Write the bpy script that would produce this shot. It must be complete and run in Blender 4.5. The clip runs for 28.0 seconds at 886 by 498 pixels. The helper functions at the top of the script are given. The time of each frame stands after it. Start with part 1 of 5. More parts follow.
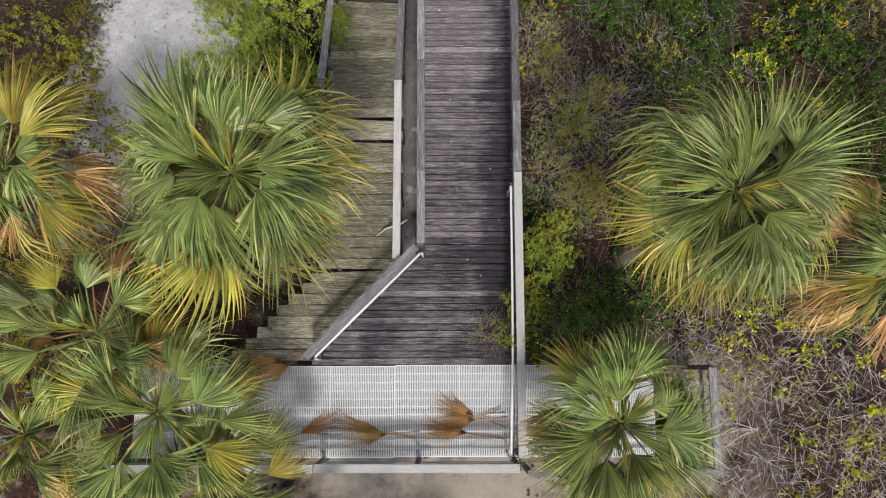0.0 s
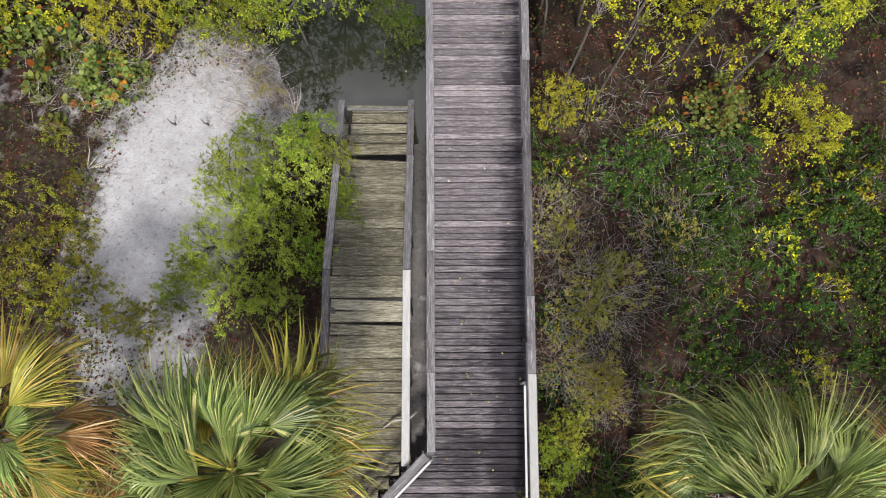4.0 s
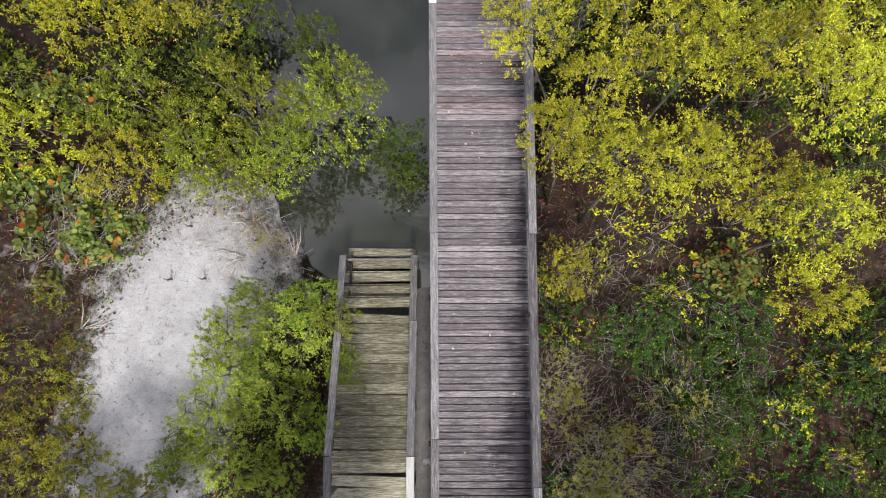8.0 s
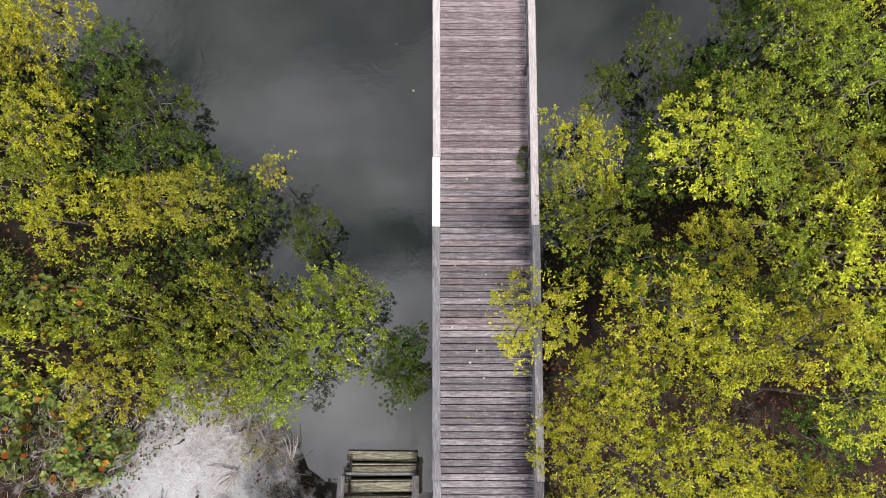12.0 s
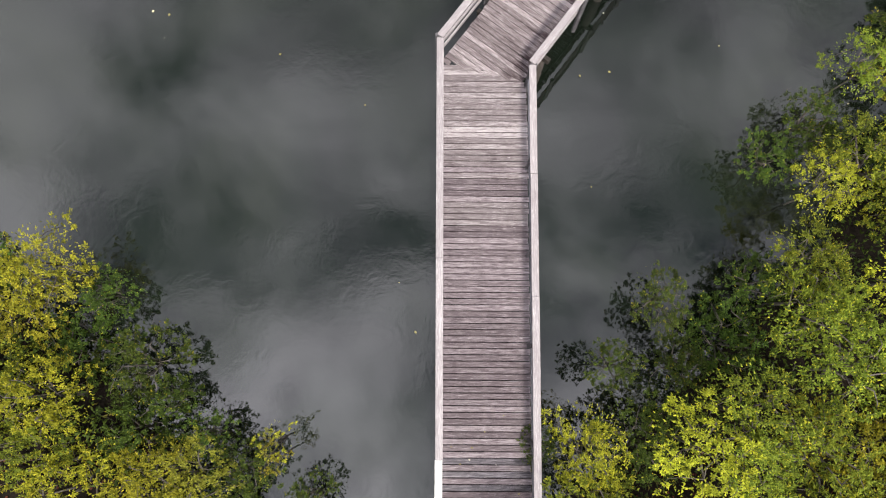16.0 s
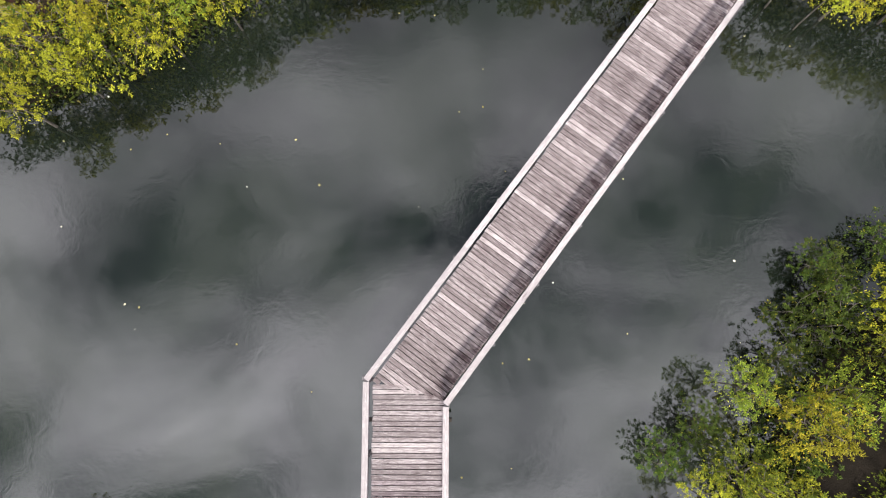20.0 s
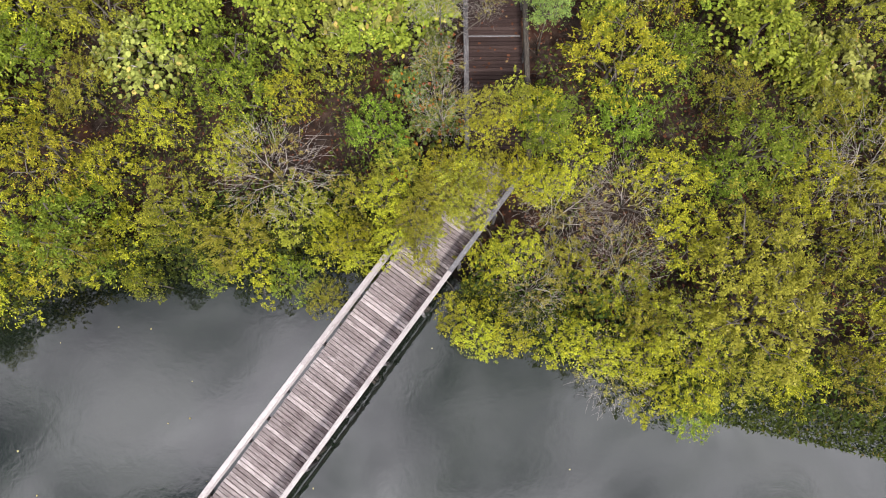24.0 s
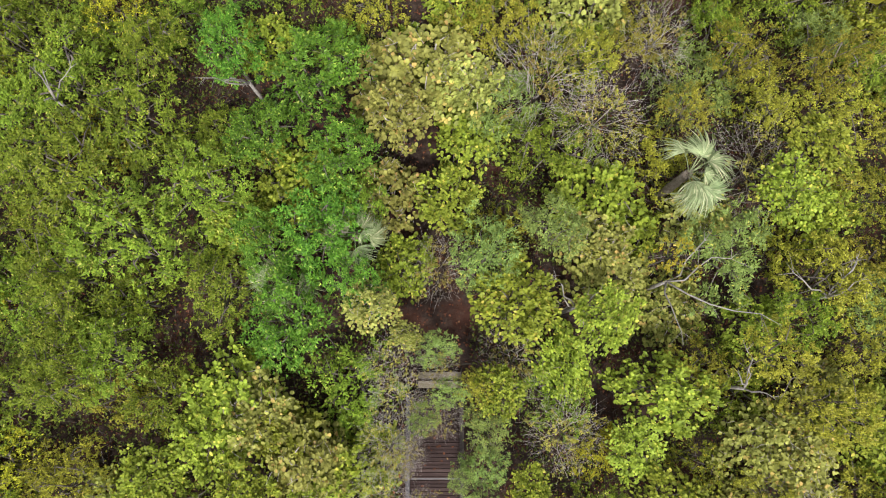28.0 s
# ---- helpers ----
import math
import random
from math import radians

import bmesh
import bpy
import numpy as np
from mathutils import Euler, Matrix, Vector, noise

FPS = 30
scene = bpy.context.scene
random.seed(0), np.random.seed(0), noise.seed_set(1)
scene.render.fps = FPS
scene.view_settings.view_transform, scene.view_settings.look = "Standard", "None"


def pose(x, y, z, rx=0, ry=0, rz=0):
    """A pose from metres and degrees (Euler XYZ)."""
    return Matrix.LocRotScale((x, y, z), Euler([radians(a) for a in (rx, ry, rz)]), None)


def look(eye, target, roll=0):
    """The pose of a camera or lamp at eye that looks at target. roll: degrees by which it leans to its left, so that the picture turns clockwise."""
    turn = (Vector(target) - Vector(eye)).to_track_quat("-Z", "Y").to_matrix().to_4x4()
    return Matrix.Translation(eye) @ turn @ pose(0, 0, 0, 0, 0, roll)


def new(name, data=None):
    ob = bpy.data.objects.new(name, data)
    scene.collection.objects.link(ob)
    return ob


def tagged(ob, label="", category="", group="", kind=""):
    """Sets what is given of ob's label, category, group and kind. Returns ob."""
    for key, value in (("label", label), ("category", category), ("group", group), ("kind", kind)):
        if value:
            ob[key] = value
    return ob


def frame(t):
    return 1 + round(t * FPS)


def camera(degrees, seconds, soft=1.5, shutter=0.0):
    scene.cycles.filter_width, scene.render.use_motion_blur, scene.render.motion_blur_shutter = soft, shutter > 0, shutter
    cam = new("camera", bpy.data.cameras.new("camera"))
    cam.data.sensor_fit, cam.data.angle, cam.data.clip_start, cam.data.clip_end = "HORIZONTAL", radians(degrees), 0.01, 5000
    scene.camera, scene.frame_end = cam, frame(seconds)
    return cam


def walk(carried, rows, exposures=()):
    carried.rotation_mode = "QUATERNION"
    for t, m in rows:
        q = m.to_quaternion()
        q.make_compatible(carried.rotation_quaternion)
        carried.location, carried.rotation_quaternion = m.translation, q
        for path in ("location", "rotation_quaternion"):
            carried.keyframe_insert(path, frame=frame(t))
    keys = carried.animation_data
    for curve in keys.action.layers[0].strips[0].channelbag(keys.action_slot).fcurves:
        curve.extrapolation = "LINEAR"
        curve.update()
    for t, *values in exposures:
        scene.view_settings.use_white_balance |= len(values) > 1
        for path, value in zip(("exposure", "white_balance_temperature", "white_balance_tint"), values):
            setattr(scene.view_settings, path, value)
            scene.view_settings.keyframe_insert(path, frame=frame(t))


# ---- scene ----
cam = camera(66.10, 28.0, soft=1.1)
# seconds, place, tilt forward from straight down, roll, heading
PATH = [
    (0.0, 0.319, -2.032, 15.063, 9.584, -0.008, -0.125),
    (0.5, 0.282, -1.556, 15.061, 9.606, -0.000, -0.095),
    (1.0, 0.259, -1.098, 15.061, 9.626, 0.005, -0.071),
    (1.5, 0.254, -0.635, 15.068, 9.644, 0.008, -0.069),
    (2.0, 0.236, -0.155, 15.072, 9.648, 0.014, -0.087),
    (2.5, 0.212, 0.313, 15.076, 9.633, 0.025, -0.112),
    (3.0, 0.197, 0.775, 15.090, 9.606, 0.035, -0.142),
    (3.5, 0.174, 1.200, 15.111, 9.572, 0.044, -0.171),
    (5.5, 0.042, 2.828, 15.222, 9.062, -0.196, -0.144),
    (6.0, 0.046, 3.201, 15.251, 9.006, -0.177, -0.152),
    (6.5, 0.060, 3.601, 15.266, 8.960, -0.155, -0.161),
    (7.0, 0.067, 4.045, 15.286, 8.926, -0.137, -0.168),
    (7.5, 0.061, 4.551, 15.299, 8.906, -0.128, -0.171),
    (8.0, 0.034, 5.046, 15.311, 8.894, -0.131, -0.169),
    (8.5, 0.007, 5.508, 15.323, 8.888, -0.148, -0.160),
    (9.0, -0.004, 5.994, 15.344, 8.891, -0.178, -0.139),
    (9.5, 0.004, 6.528, 15.369, 8.900, -0.218, -0.112),
    (10.0, -0.006, 7.078, 15.361, 8.912, -0.252, -0.088),
    (10.5, -0.052, 7.640, 15.352, 8.929, -0.273, -0.071),
    (11.0, -0.063, 8.221, 15.376, 8.954, -0.287, -0.048),
    (11.5, -0.061, 8.789, 15.407, 8.982, -0.297, -0.013),
    (12.0, -0.058, 9.393, 15.419, 9.012, -0.308, 0.030),
    (12.5, -0.047, 10.029, 15.425, 9.043, -0.325, 0.077),
    (14.5, -0.161, 12.775, 15.863, 8.981, -0.674, 0.405),
    (15.0, -0.138, 13.525, 15.909, 8.877, -0.573, 0.398),
    (15.5, -0.133, 14.312, 15.982, 8.774, -0.454, 0.380),
    (16.0, -0.124, 15.079, 16.162, 8.673, -0.324, 0.354),
    (16.5, -0.121, 15.915, 16.562, 8.594, -0.195, 0.318),
    (17.0, -0.108, 16.743, 17.006, 8.531, -0.075, 0.269),
    (17.5, -0.067, 17.567, 17.418, 8.488, 0.031, 0.227),
    (18.0, -0.015, 18.400, 17.802, 8.467, 0.130, 0.200),
    (18.5, 0.082, 19.274, 18.188, 8.470, 0.228, 0.196),
    (19.0, 0.383, 20.173, 18.562, 8.491, 0.314, 0.205),
    (19.5, 0.963, 21.120, 18.950, 8.530, 0.383, 0.203),
    (20.0, 1.792, 22.150, 19.346, 8.584, 0.438, 0.174),
    (20.5, 2.806, 23.238, 19.734, 8.650, 0.479, 0.114),
    (21.0, 3.991, 24.360, 20.145, 8.721, 0.500, 0.030),
    (21.5, 5.340, 25.538, 20.620, 8.802, 0.496, -0.063),
    (22.0, 6.779, 26.735, 21.138, 8.888, 0.471, -0.152),
    (22.5, 8.170, 27.954, 21.653, 8.977, 0.441, -0.230),
    (24.5, 11.763, 32.191, 22.993, 8.860, 0.392, -0.247),
    (25.0, 12.386, 33.192, 23.534, 8.858, 0.374, -0.199),
    (25.5, 12.873, 34.330, 24.087, 8.827, 0.381, -0.214),
    (26.0, 13.246, 35.803, 24.619, 8.851, 0.390, -0.297),
    (26.5, 13.513, 37.685, 25.203, 8.890, 0.367, -0.326),
    (27.0, 13.595, 40.003, 25.771, 8.852, 0.361, -0.291),
    (27.5, 13.459, 42.683, 26.370, 8.901, 0.382, -0.250),
    (28.0, 13.063, 45.583, 26.973, 8.993, 0.416, -0.279),
]
walk(cam, [(t, pose(x, y, z, rx, ry, rz)) for t, x, y, z, rx, ry, rz in PATH], exposures=[(0.0, -0.1), (3.0, 0.2), (8.0, 0.26), (12.0, 0.26), (15.0, 0.2), (18.0, 0.2), (20.0, 0.45), (22.0, 0.43), (25.0, 0.36), (28.0, 0.38)])

# ---- world and sun ----
world = bpy.data.worlds.new("sky")
scene.world = world
world.use_nodes = True
wn, wl = world.node_tree.nodes, world.node_tree.links
wn.clear()
w_out = wn.new("ShaderNodeOutputWorld")
w_bg = wn.new("ShaderNodeBackground")
w_sky = wn.new("ShaderNodeTexSky")
w_sky.sky_type = "NISHITA"
w_sky.sun_disc = False
w_sky.sun_elevation = radians(58)
w_sky.sun_rotation = radians(176)
w_tc = wn.new("ShaderNodeTexCoord")
w_map = wn.new("ShaderNodeMapping")
w_map.inputs["Location"].default_value = (3.22, 1.70, 0.4)
w_n1 = wn.new("ShaderNodeTexNoise")
w_n1.inputs["Scale"].default_value = 3.5
w_n1.inputs["Detail"].default_value = 7.0
w_n1.inputs["Roughness"].default_value = 0.56
w_n1.inputs["Distortion"].default_value = 0.35
w_cov = wn.new("ShaderNodeMapRange")
w_cov.inputs["From Min"].default_value = 0.36
w_cov.inputs["From Max"].default_value = 0.66
w_shade = wn.new("ShaderNodeMix")
w_shade.data_type = "RGBA"
w_shade.inputs["A"].default_value = (1.7, 2.0, 2.3, 1)
w_shade.inputs["B"].default_value = (21.5, 21.0, 22.6, 1)
w_mix = wn.new("ShaderNodeMix")
w_mix.data_type = "RGBA"
w_mix.inputs["Factor"].default_value = 0.88
wl.new(w_tc.outputs["Generated"], w_map.inputs["Vector"])
wl.new(w_map.outputs["Vector"], w_n1.inputs["Vector"])
wl.new(w_n1.outputs["Fac"], w_cov.inputs["Value"])
wl.new(w_cov.outputs["Result"], w_shade.inputs["Factor"])
wl.new(w_sky.outputs["Color"], w_mix.inputs["A"])
# clouds are brighter towards the veiled sun
w_pos = wn.new("ShaderNodeSeparateXYZ")
wl.new(w_tc.outputs["Generated"], w_pos.inputs[0])
w_glare = wn.new("ShaderNodeMapRange")
for key, value in (("From Min", 0.5), ("From Max", -0.25), ("To Min", 0.7), ("To Max", 2.1)):
    w_glare.inputs[key].default_value = value
wl.new(w_pos.outputs["Y"], w_glare.inputs["Value"])
w_lit = wn.new("ShaderNodeVectorMath")
w_lit.operation = "SCALE"
wl.new(w_shade.outputs["Result"], w_lit.inputs[0])
wl.new(w_glare.outputs["Result"], w_lit.inputs["Scale"])
wl.new(w_lit.outputs["Vector"], w_mix.inputs["B"])
wl.new(w_mix.outputs["Result"], w_bg.inputs["Color"])
w_bg.inputs["Strength"].default_value = 0.06
wl.new(w_bg.outputs["Background"], w_out.inputs["Surface"])

sun_data = bpy.data.lights.new("sun", "SUN")
sun_data.energy = 3.6
sun_data.angle = radians(7)
sun_data.color = (1.0, 0.95, 0.87)
sun = new("sun", sun_data)
sun.matrix_world = look((0, 0, 60), (-1.5, 21, 26))


# ---- node helpers ----
class Mat:
    """A small builder of node materials."""

    def __init__(self, name, rough=0.7, spec=0.35):
        self.m = bpy.data.materials.new(name)
        self.m.use_nodes = True
        self.t = self.m.node_tree
        self.bsdf = self.t.nodes["Principled BSDF"]
        self.bsdf.inputs["Roughness"].default_value = rough
        self.bsdf.inputs["Specular IOR Level"].default_value = spec

    def n(self, kind, **values):
        node = self.t.nodes.new("ShaderNode" + kind)
        for key, value in values.items():
            node.inputs[key.replace("_", " ")].default_value = value
        return node

    def link(self, a, b):
        self.t.links.new(a, b)

    def coords(self, which="Object", scale=(1, 1, 1), spread=0.0):
        tc = self.n("TexCoord")
        mp = self.n("Mapping", Scale=scale)
        self.link(tc.outputs[which], mp.inputs["Vector"])
        if spread:
            info = self.n("ObjectInfo")
            mul = self.n("Math")
            mul.operation = "MULTIPLY"
            mul.inputs[1].default_value = spread
            self.link(info.outputs["Random"], mul.inputs[0])
            comb = self.n("CombineXYZ")
            for axis in "XYZ":
                self.link(mul.outputs[0], comb.inputs[axis])
            self.link(comb.outputs[0], mp.inputs["Location"])
        return mp.outputs["Vector"]

    def world_pos(self, scale=(1, 1, 1)):
        g = self.n("NewGeometry")
        mp = self.n("Mapping", Scale=scale)
        self.link(g.outputs["Position"], mp.inputs["Vector"])
        return mp.outputs["Vector"]

    def noise(self, vec, scale, detail=4.0, rough=0.55, distort=0.0):
        node = self.n("TexNoise", Scale=scale, Detail=detail, Roughness=rough, Distortion=distort)
        self.link(vec, node.inputs["Vector"])
        return node.outputs["Fac"]

    def ramp(self, value, *stops):
        node = self.n("ValToRGB")
        e = node.color_ramp.elements
        while len(e) < len(stops):
            e.new(0.5)
        for el, (pos, col) in zip(e, stops):
            el.position = pos
            el.color = (*col, 1) if len(col) == 3 else col
        self.link(value, node.inputs["Fac"])
        return node.outputs["Color"]

    def rng(self, value, a, b, c=0.0, d=1.0):
        node = self.n("MapRange")
        for key, v in zip(("From Min", "From Max", "To Min", "To Max"), (a, b, c, d)):
            node.inputs[key].default_value = v
        self.link(value, node.inputs["Value"])
        return node.outputs["Result"]

    def mix(self, fac, a, b, mode="MIX"):
        node = self.n("Mix")
        node.data_type = "RGBA"
        node.blend_type = mode
        for key, v in (("Factor", fac), ("A", a), ("B", b)):
            if isinstance(v, (int, float)):
                node.inputs[key].default_value = v
            elif isinstance(v, tuple):
                node.inputs[key].default_value = (*v, 1)
            else:
                self.link(v, node.inputs[key])
        return node.outputs["Result"]

    def math(self, op, a, b):
        node = self.n("Math")
        node.operation = op
        for i, v in enumerate((a, b)):
            if isinstance(v, (int, float)):
                node.inputs[i].default_value = v
            else:
                self.link(v, node.inputs[i])
        return node.outputs[0]

    def bump(self, height, strength=0.4, distance=0.01):
        node = self.n("Bump", Strength=strength, Distance=distance)
        self.link(height, node.inputs["Height"])
        self.link(node.outputs["Normal"], self.bsdf.inputs["Normal"])

    def color(self, value):
        if isinstance(value, tuple):
            self.bsdf.inputs["Base Color"].default_value = (*value, 1)
        else:
            self.link(value, self.bsdf.inputs["Base Color"])
        return self


def weathered(name, dark, mid, pale, mould=(0.24, 0.21, 0.22), amount=0.5, edge=None, axis=0, vary=0.4, streaks=0.5):
    """Weathered timber: each piece its own tone, thin grain and bleached streaks along it, mould in blotches and, with edge, along one side of the deck."""
    k = Mat(name, rough=0.82, spec=0.2)

    def along(cross, run, spread):
        s = [cross] * 3
        s[axis] = run
        return k.coords("Object", tuple(s), spread=spread)

    grain = k.noise(along(60.0, 3.0, 37.0), 1.0, 6.0, 0.68, 0.15)
    fine = k.noise(along(150.0, 7.0, 11.0), 1.0, 3.0, 0.6)
    streak = k.noise(along(70.0, 3.0, 71.0), 1.0, 5.0, 0.7, 0.2)
    lanes = k.noise(along(9.0, 2.2, 53.0), 1.0, 4.0, 0.6)
    blot = k.noise(k.world_pos((1.0, 1.0, 1.0)), 1.3, 4.0, 0.6, 0.3)
    info = k.n("ObjectInfo")
    own = k.math("MULTIPLY", k.math("SUBTRACT", k.math("POWER", info.outputs["Random"], 2.2), 0.31), vary)
    tone = k.math("ADD", own, k.math("ADD", k.math("ADD", k.math("MULTIPLY", grain, 1.0), -0.25), k.math("MULTIPLY", lanes, 0.2)))
    tone = k.math("ADD", tone, k.math("MULTIPLY", k.math("SUBTRACT", fine, 0.5), 1.0))
    base = k.ramp(tone, (0.3, dark), (0.5, mid), (0.82, pale))
    base = k.mix(k.rng(streak, 0.57, 0.68, 0.0, streaks), base, pale)
    crack = k.noise(along(120.0, 5.0, 23.0), 1.0, 4.0, 0.7, 0.3)
    base = k.mix(k.rng(crack, 0.58, 0.66, 0.0, 0.75), base, dark)
    chips = k.noise(along(60.0, 14.0, 91.0), 1.0, 2.0, 0.5)
    base = k.mix(k.rng(chips, 0.68, 0.73, 0.0, 0.6), base, pale)
    soft = k.math("ADD", k.math("MULTIPLY", blot, 0.55), k.math("MULTIPLY", lanes, 0.45))
    soft = k.math("ADD", soft, k.math("MULTIPLY", k.math("SUBTRACT", streak, 0.5), -0.8))
    soft = k.math("ADD", soft, k.math("MULTIPLY", own, -0.3))
    if edge:
        pos = k.n("SeparateXYZ")
        g = k.n("NewGeometry")
        k.link(g.outputs["Position"], pos.inputs[0])
        ax, ay, c, lo, hi, most = edge[:6]
        over = k.math("ADD", k.math("ADD", k.math("MULTIPLY", pos.outputs["X"], ax), k.math("MULTIPLY", pos.outputs["Y"], ay)), c)
        soft = k.math("ADD", soft, k.rng(over, lo, hi, 0.0, most))
        if len(edge) > 6:
            soft = k.math("ADD", soft, k.rng(pos.outputs["Y"], edge[6], edge[7], 0.14, -0.2))
    start = 0.46 + (0.5 - amount) * 0.5
    base = k.mix(k.rng(soft, start, start + 0.26, 0.0, 1.0), base, mould, "MULTIPLY")
    k.color(base)
    k.bump(k.math("ADD", grain, k.math("MULTIPLY", fine, 0.6)), 0.5, 0.004)
    return k.m


def leafy(name, young, old, turned, share=0.06, rough=0.55, shine=0.13, glow=0.28, tip=None):
    """Foliage: every leaf its own tone, a few turned yellow or red, light passing through; with tip, leaf ends bleached beyond a length."""
    k = Mat(name, rough=rough, spec=shine)
    g = k.n("NewGeometry")
    info = k.n("ObjectInfo")
    r = g.outputs["Random Per Island"]
    col = k.ramp(r, (0.0, old), (0.55, tuple(0.5 * (a + b) for a, b in zip(young, old))), (1.0 - share, young), (1.0 - share * 0.9, turned), (1.0, turned))
    drift = k.noise(k.world_pos(), 0.55, 3.0)
    col = k.mix(k.rng(drift, 0.35, 0.7, 0.0, 0.45), col, tuple(0.55 * a + 0.45 * b for a, b in zip(young, old)))
    if tip:
        size = k.n("VectorMath")
        size.operation = "LENGTH"
        k.link(k.coords("Object"), size.inputs[0])
        reach = k.math("ADD", size.outputs["Value"], k.math("MULTIPLY", r, 0.35))
        col = k.mix(k.rng(reach, tip[0], tip[1], 0.0, 0.75), col, tip[2])
    hsv = k.n("HueSaturation")
    k.link(col, hsv.inputs["Color"])
    k.link(k.rng(info.outputs["Random"], 0, 1, 0.485, 0.515), hsv.inputs["Hue"])
    shoots = k.noise(k.world_pos(), 2.1, 2.0, 0.5, 0.2)
    k.link(k.math("MULTIPLY", k.rng(info.outputs["Random"], 0, 1, 0.8, 1.2), k.rng(shoots, 0.3, 0.7, 0.66, 1.34)), hsv.inputs["Value"])
    k.color(hsv.outputs["Color"])
    tr = k.n("BsdfTranslucent")
    k.link(hsv.outputs["Color"], tr.inputs["Color"])
    mixer = k.n("MixShader", Fac=glow)
    out = k.t.nodes["Material Output"]
    k.link(k.bsdf.outputs["BSDF"], mixer.inputs[1])
    k.link(tr.outputs["BSDF"], mixer.inputs[2])
    k.link(mixer.outputs["Shader"], out.inputs["Surface"])
    return k.m


def bark(name, dark, pale, scale=9.0):
    k = Mat(name, rough=0.9, spec=0.15)
    n = k.noise(k.coords("Object", (1, 1, 0.35), spread=9.0), scale, 6.0, 0.65, 0.4)
    k.color(k.ramp(n, (0.3, dark), (0.72, pale)))
    k.bump(n, 0.7, 0.02)
    return k.m


# ---- materials ----
M_DECK = weathered("weathered deck timber", (0.1, 0.09, 0.1), (0.27, 0.24, 0.258), (0.52, 0.49, 0.51), mould=(0.2, 0.195, 0.23), amount=0.48, vary=0.18, streaks=0.3, edge=(1, 0, 0, 0.9, 1.55, 0.33, 0.5, 6.5))
M_DECK_MID = weathered("greyed deck timber over the water", (0.12, 0.095, 0.102), (0.3, 0.25, 0.265), (0.56, 0.505, 0.515), mould=(0.3, 0.26, 0.28), amount=0.38, vary=0.2, streaks=0.4)
M_DECK_FAR = weathered("bleached deck timber", (0.17, 0.138, 0.142), (0.42, 0.365, 0.372), (0.66, 0.61, 0.61), mould=(0.25, 0.2, 0.21), amount=0.4, vary=0.24, edge=(0.8024, -0.5966, 11.986, 0.3, 0.95, 0.28))
M_DECK_PALE = weathered("pale deck timber at the bend", (0.18, 0.15, 0.154), (0.43, 0.38, 0.386), (0.66, 0.61, 0.61), mould=(0.3, 0.25, 0.26), amount=0.33, vary=0.24)
# Near-black reddish tones hold the shade under the trees.
M_DECK_WOODS = weathered("reddish deck timber with shade in its colour", (0.034, 0.021, 0.02), (0.054, 0.034, 0.032), (0.082, 0.058, 0.054), amount=0.3)
M_RAMP = weathered("green-stained ramp timber", (0.09, 0.082, 0.058), (0.31, 0.29, 0.215), (0.56, 0.54, 0.475), mould=(0.3, 0.28, 0.2), amount=0.36, vary=0.2, streaks=0.45)
M_RAIL = weathered("silvered rail timber", (0.13, 0.125, 0.135), (0.27, 0.262, 0.275), (0.45, 0.44, 0.455), amount=0.34, axis=1, vary=0.2)
M_RAIL_FAR = weathered("sun-bleached rail timber", (0.32, 0.285, 0.29), (0.5, 0.46, 0.465), (0.68, 0.64, 0.645), amount=0.2, axis=1, vary=0.2)
M_RAIL_NEW = weathered("pale new rail timber", (0.34, 0.335, 0.335), (0.43, 0.425, 0.43), (0.54, 0.535, 0.54), amount=0.15, axis=1, vary=0.2)
M_RAIL_WHITE = weathered("unweathered white rail timber", (0.6, 0.59, 0.57), (0.72, 0.71, 0.69), (0.8, 0.79, 0.77), amount=0.05, axis=1, vary=0.1)
M_RAIL_DARK = weathered("dark rail timber", (0.08, 0.075, 0.08), (0.19, 0.18, 0.187), (0.36, 0.345, 0.352), amount=0.42, axis=1, vary=0.25)
M_FRAME = weathered("dark framing timber", (0.04, 0.034, 0.03), (0.09, 0.078, 0.068), (0.17, 0.15, 0.135), amount=0.5, axis=1, vary=0.2)
M_TREAD = weathered("pale stair timber", (0.17, 0.145, 0.105), (0.28, 0.245, 0.185), (0.42, 0.38, 0.3), amount=0.3, vary=0.2)


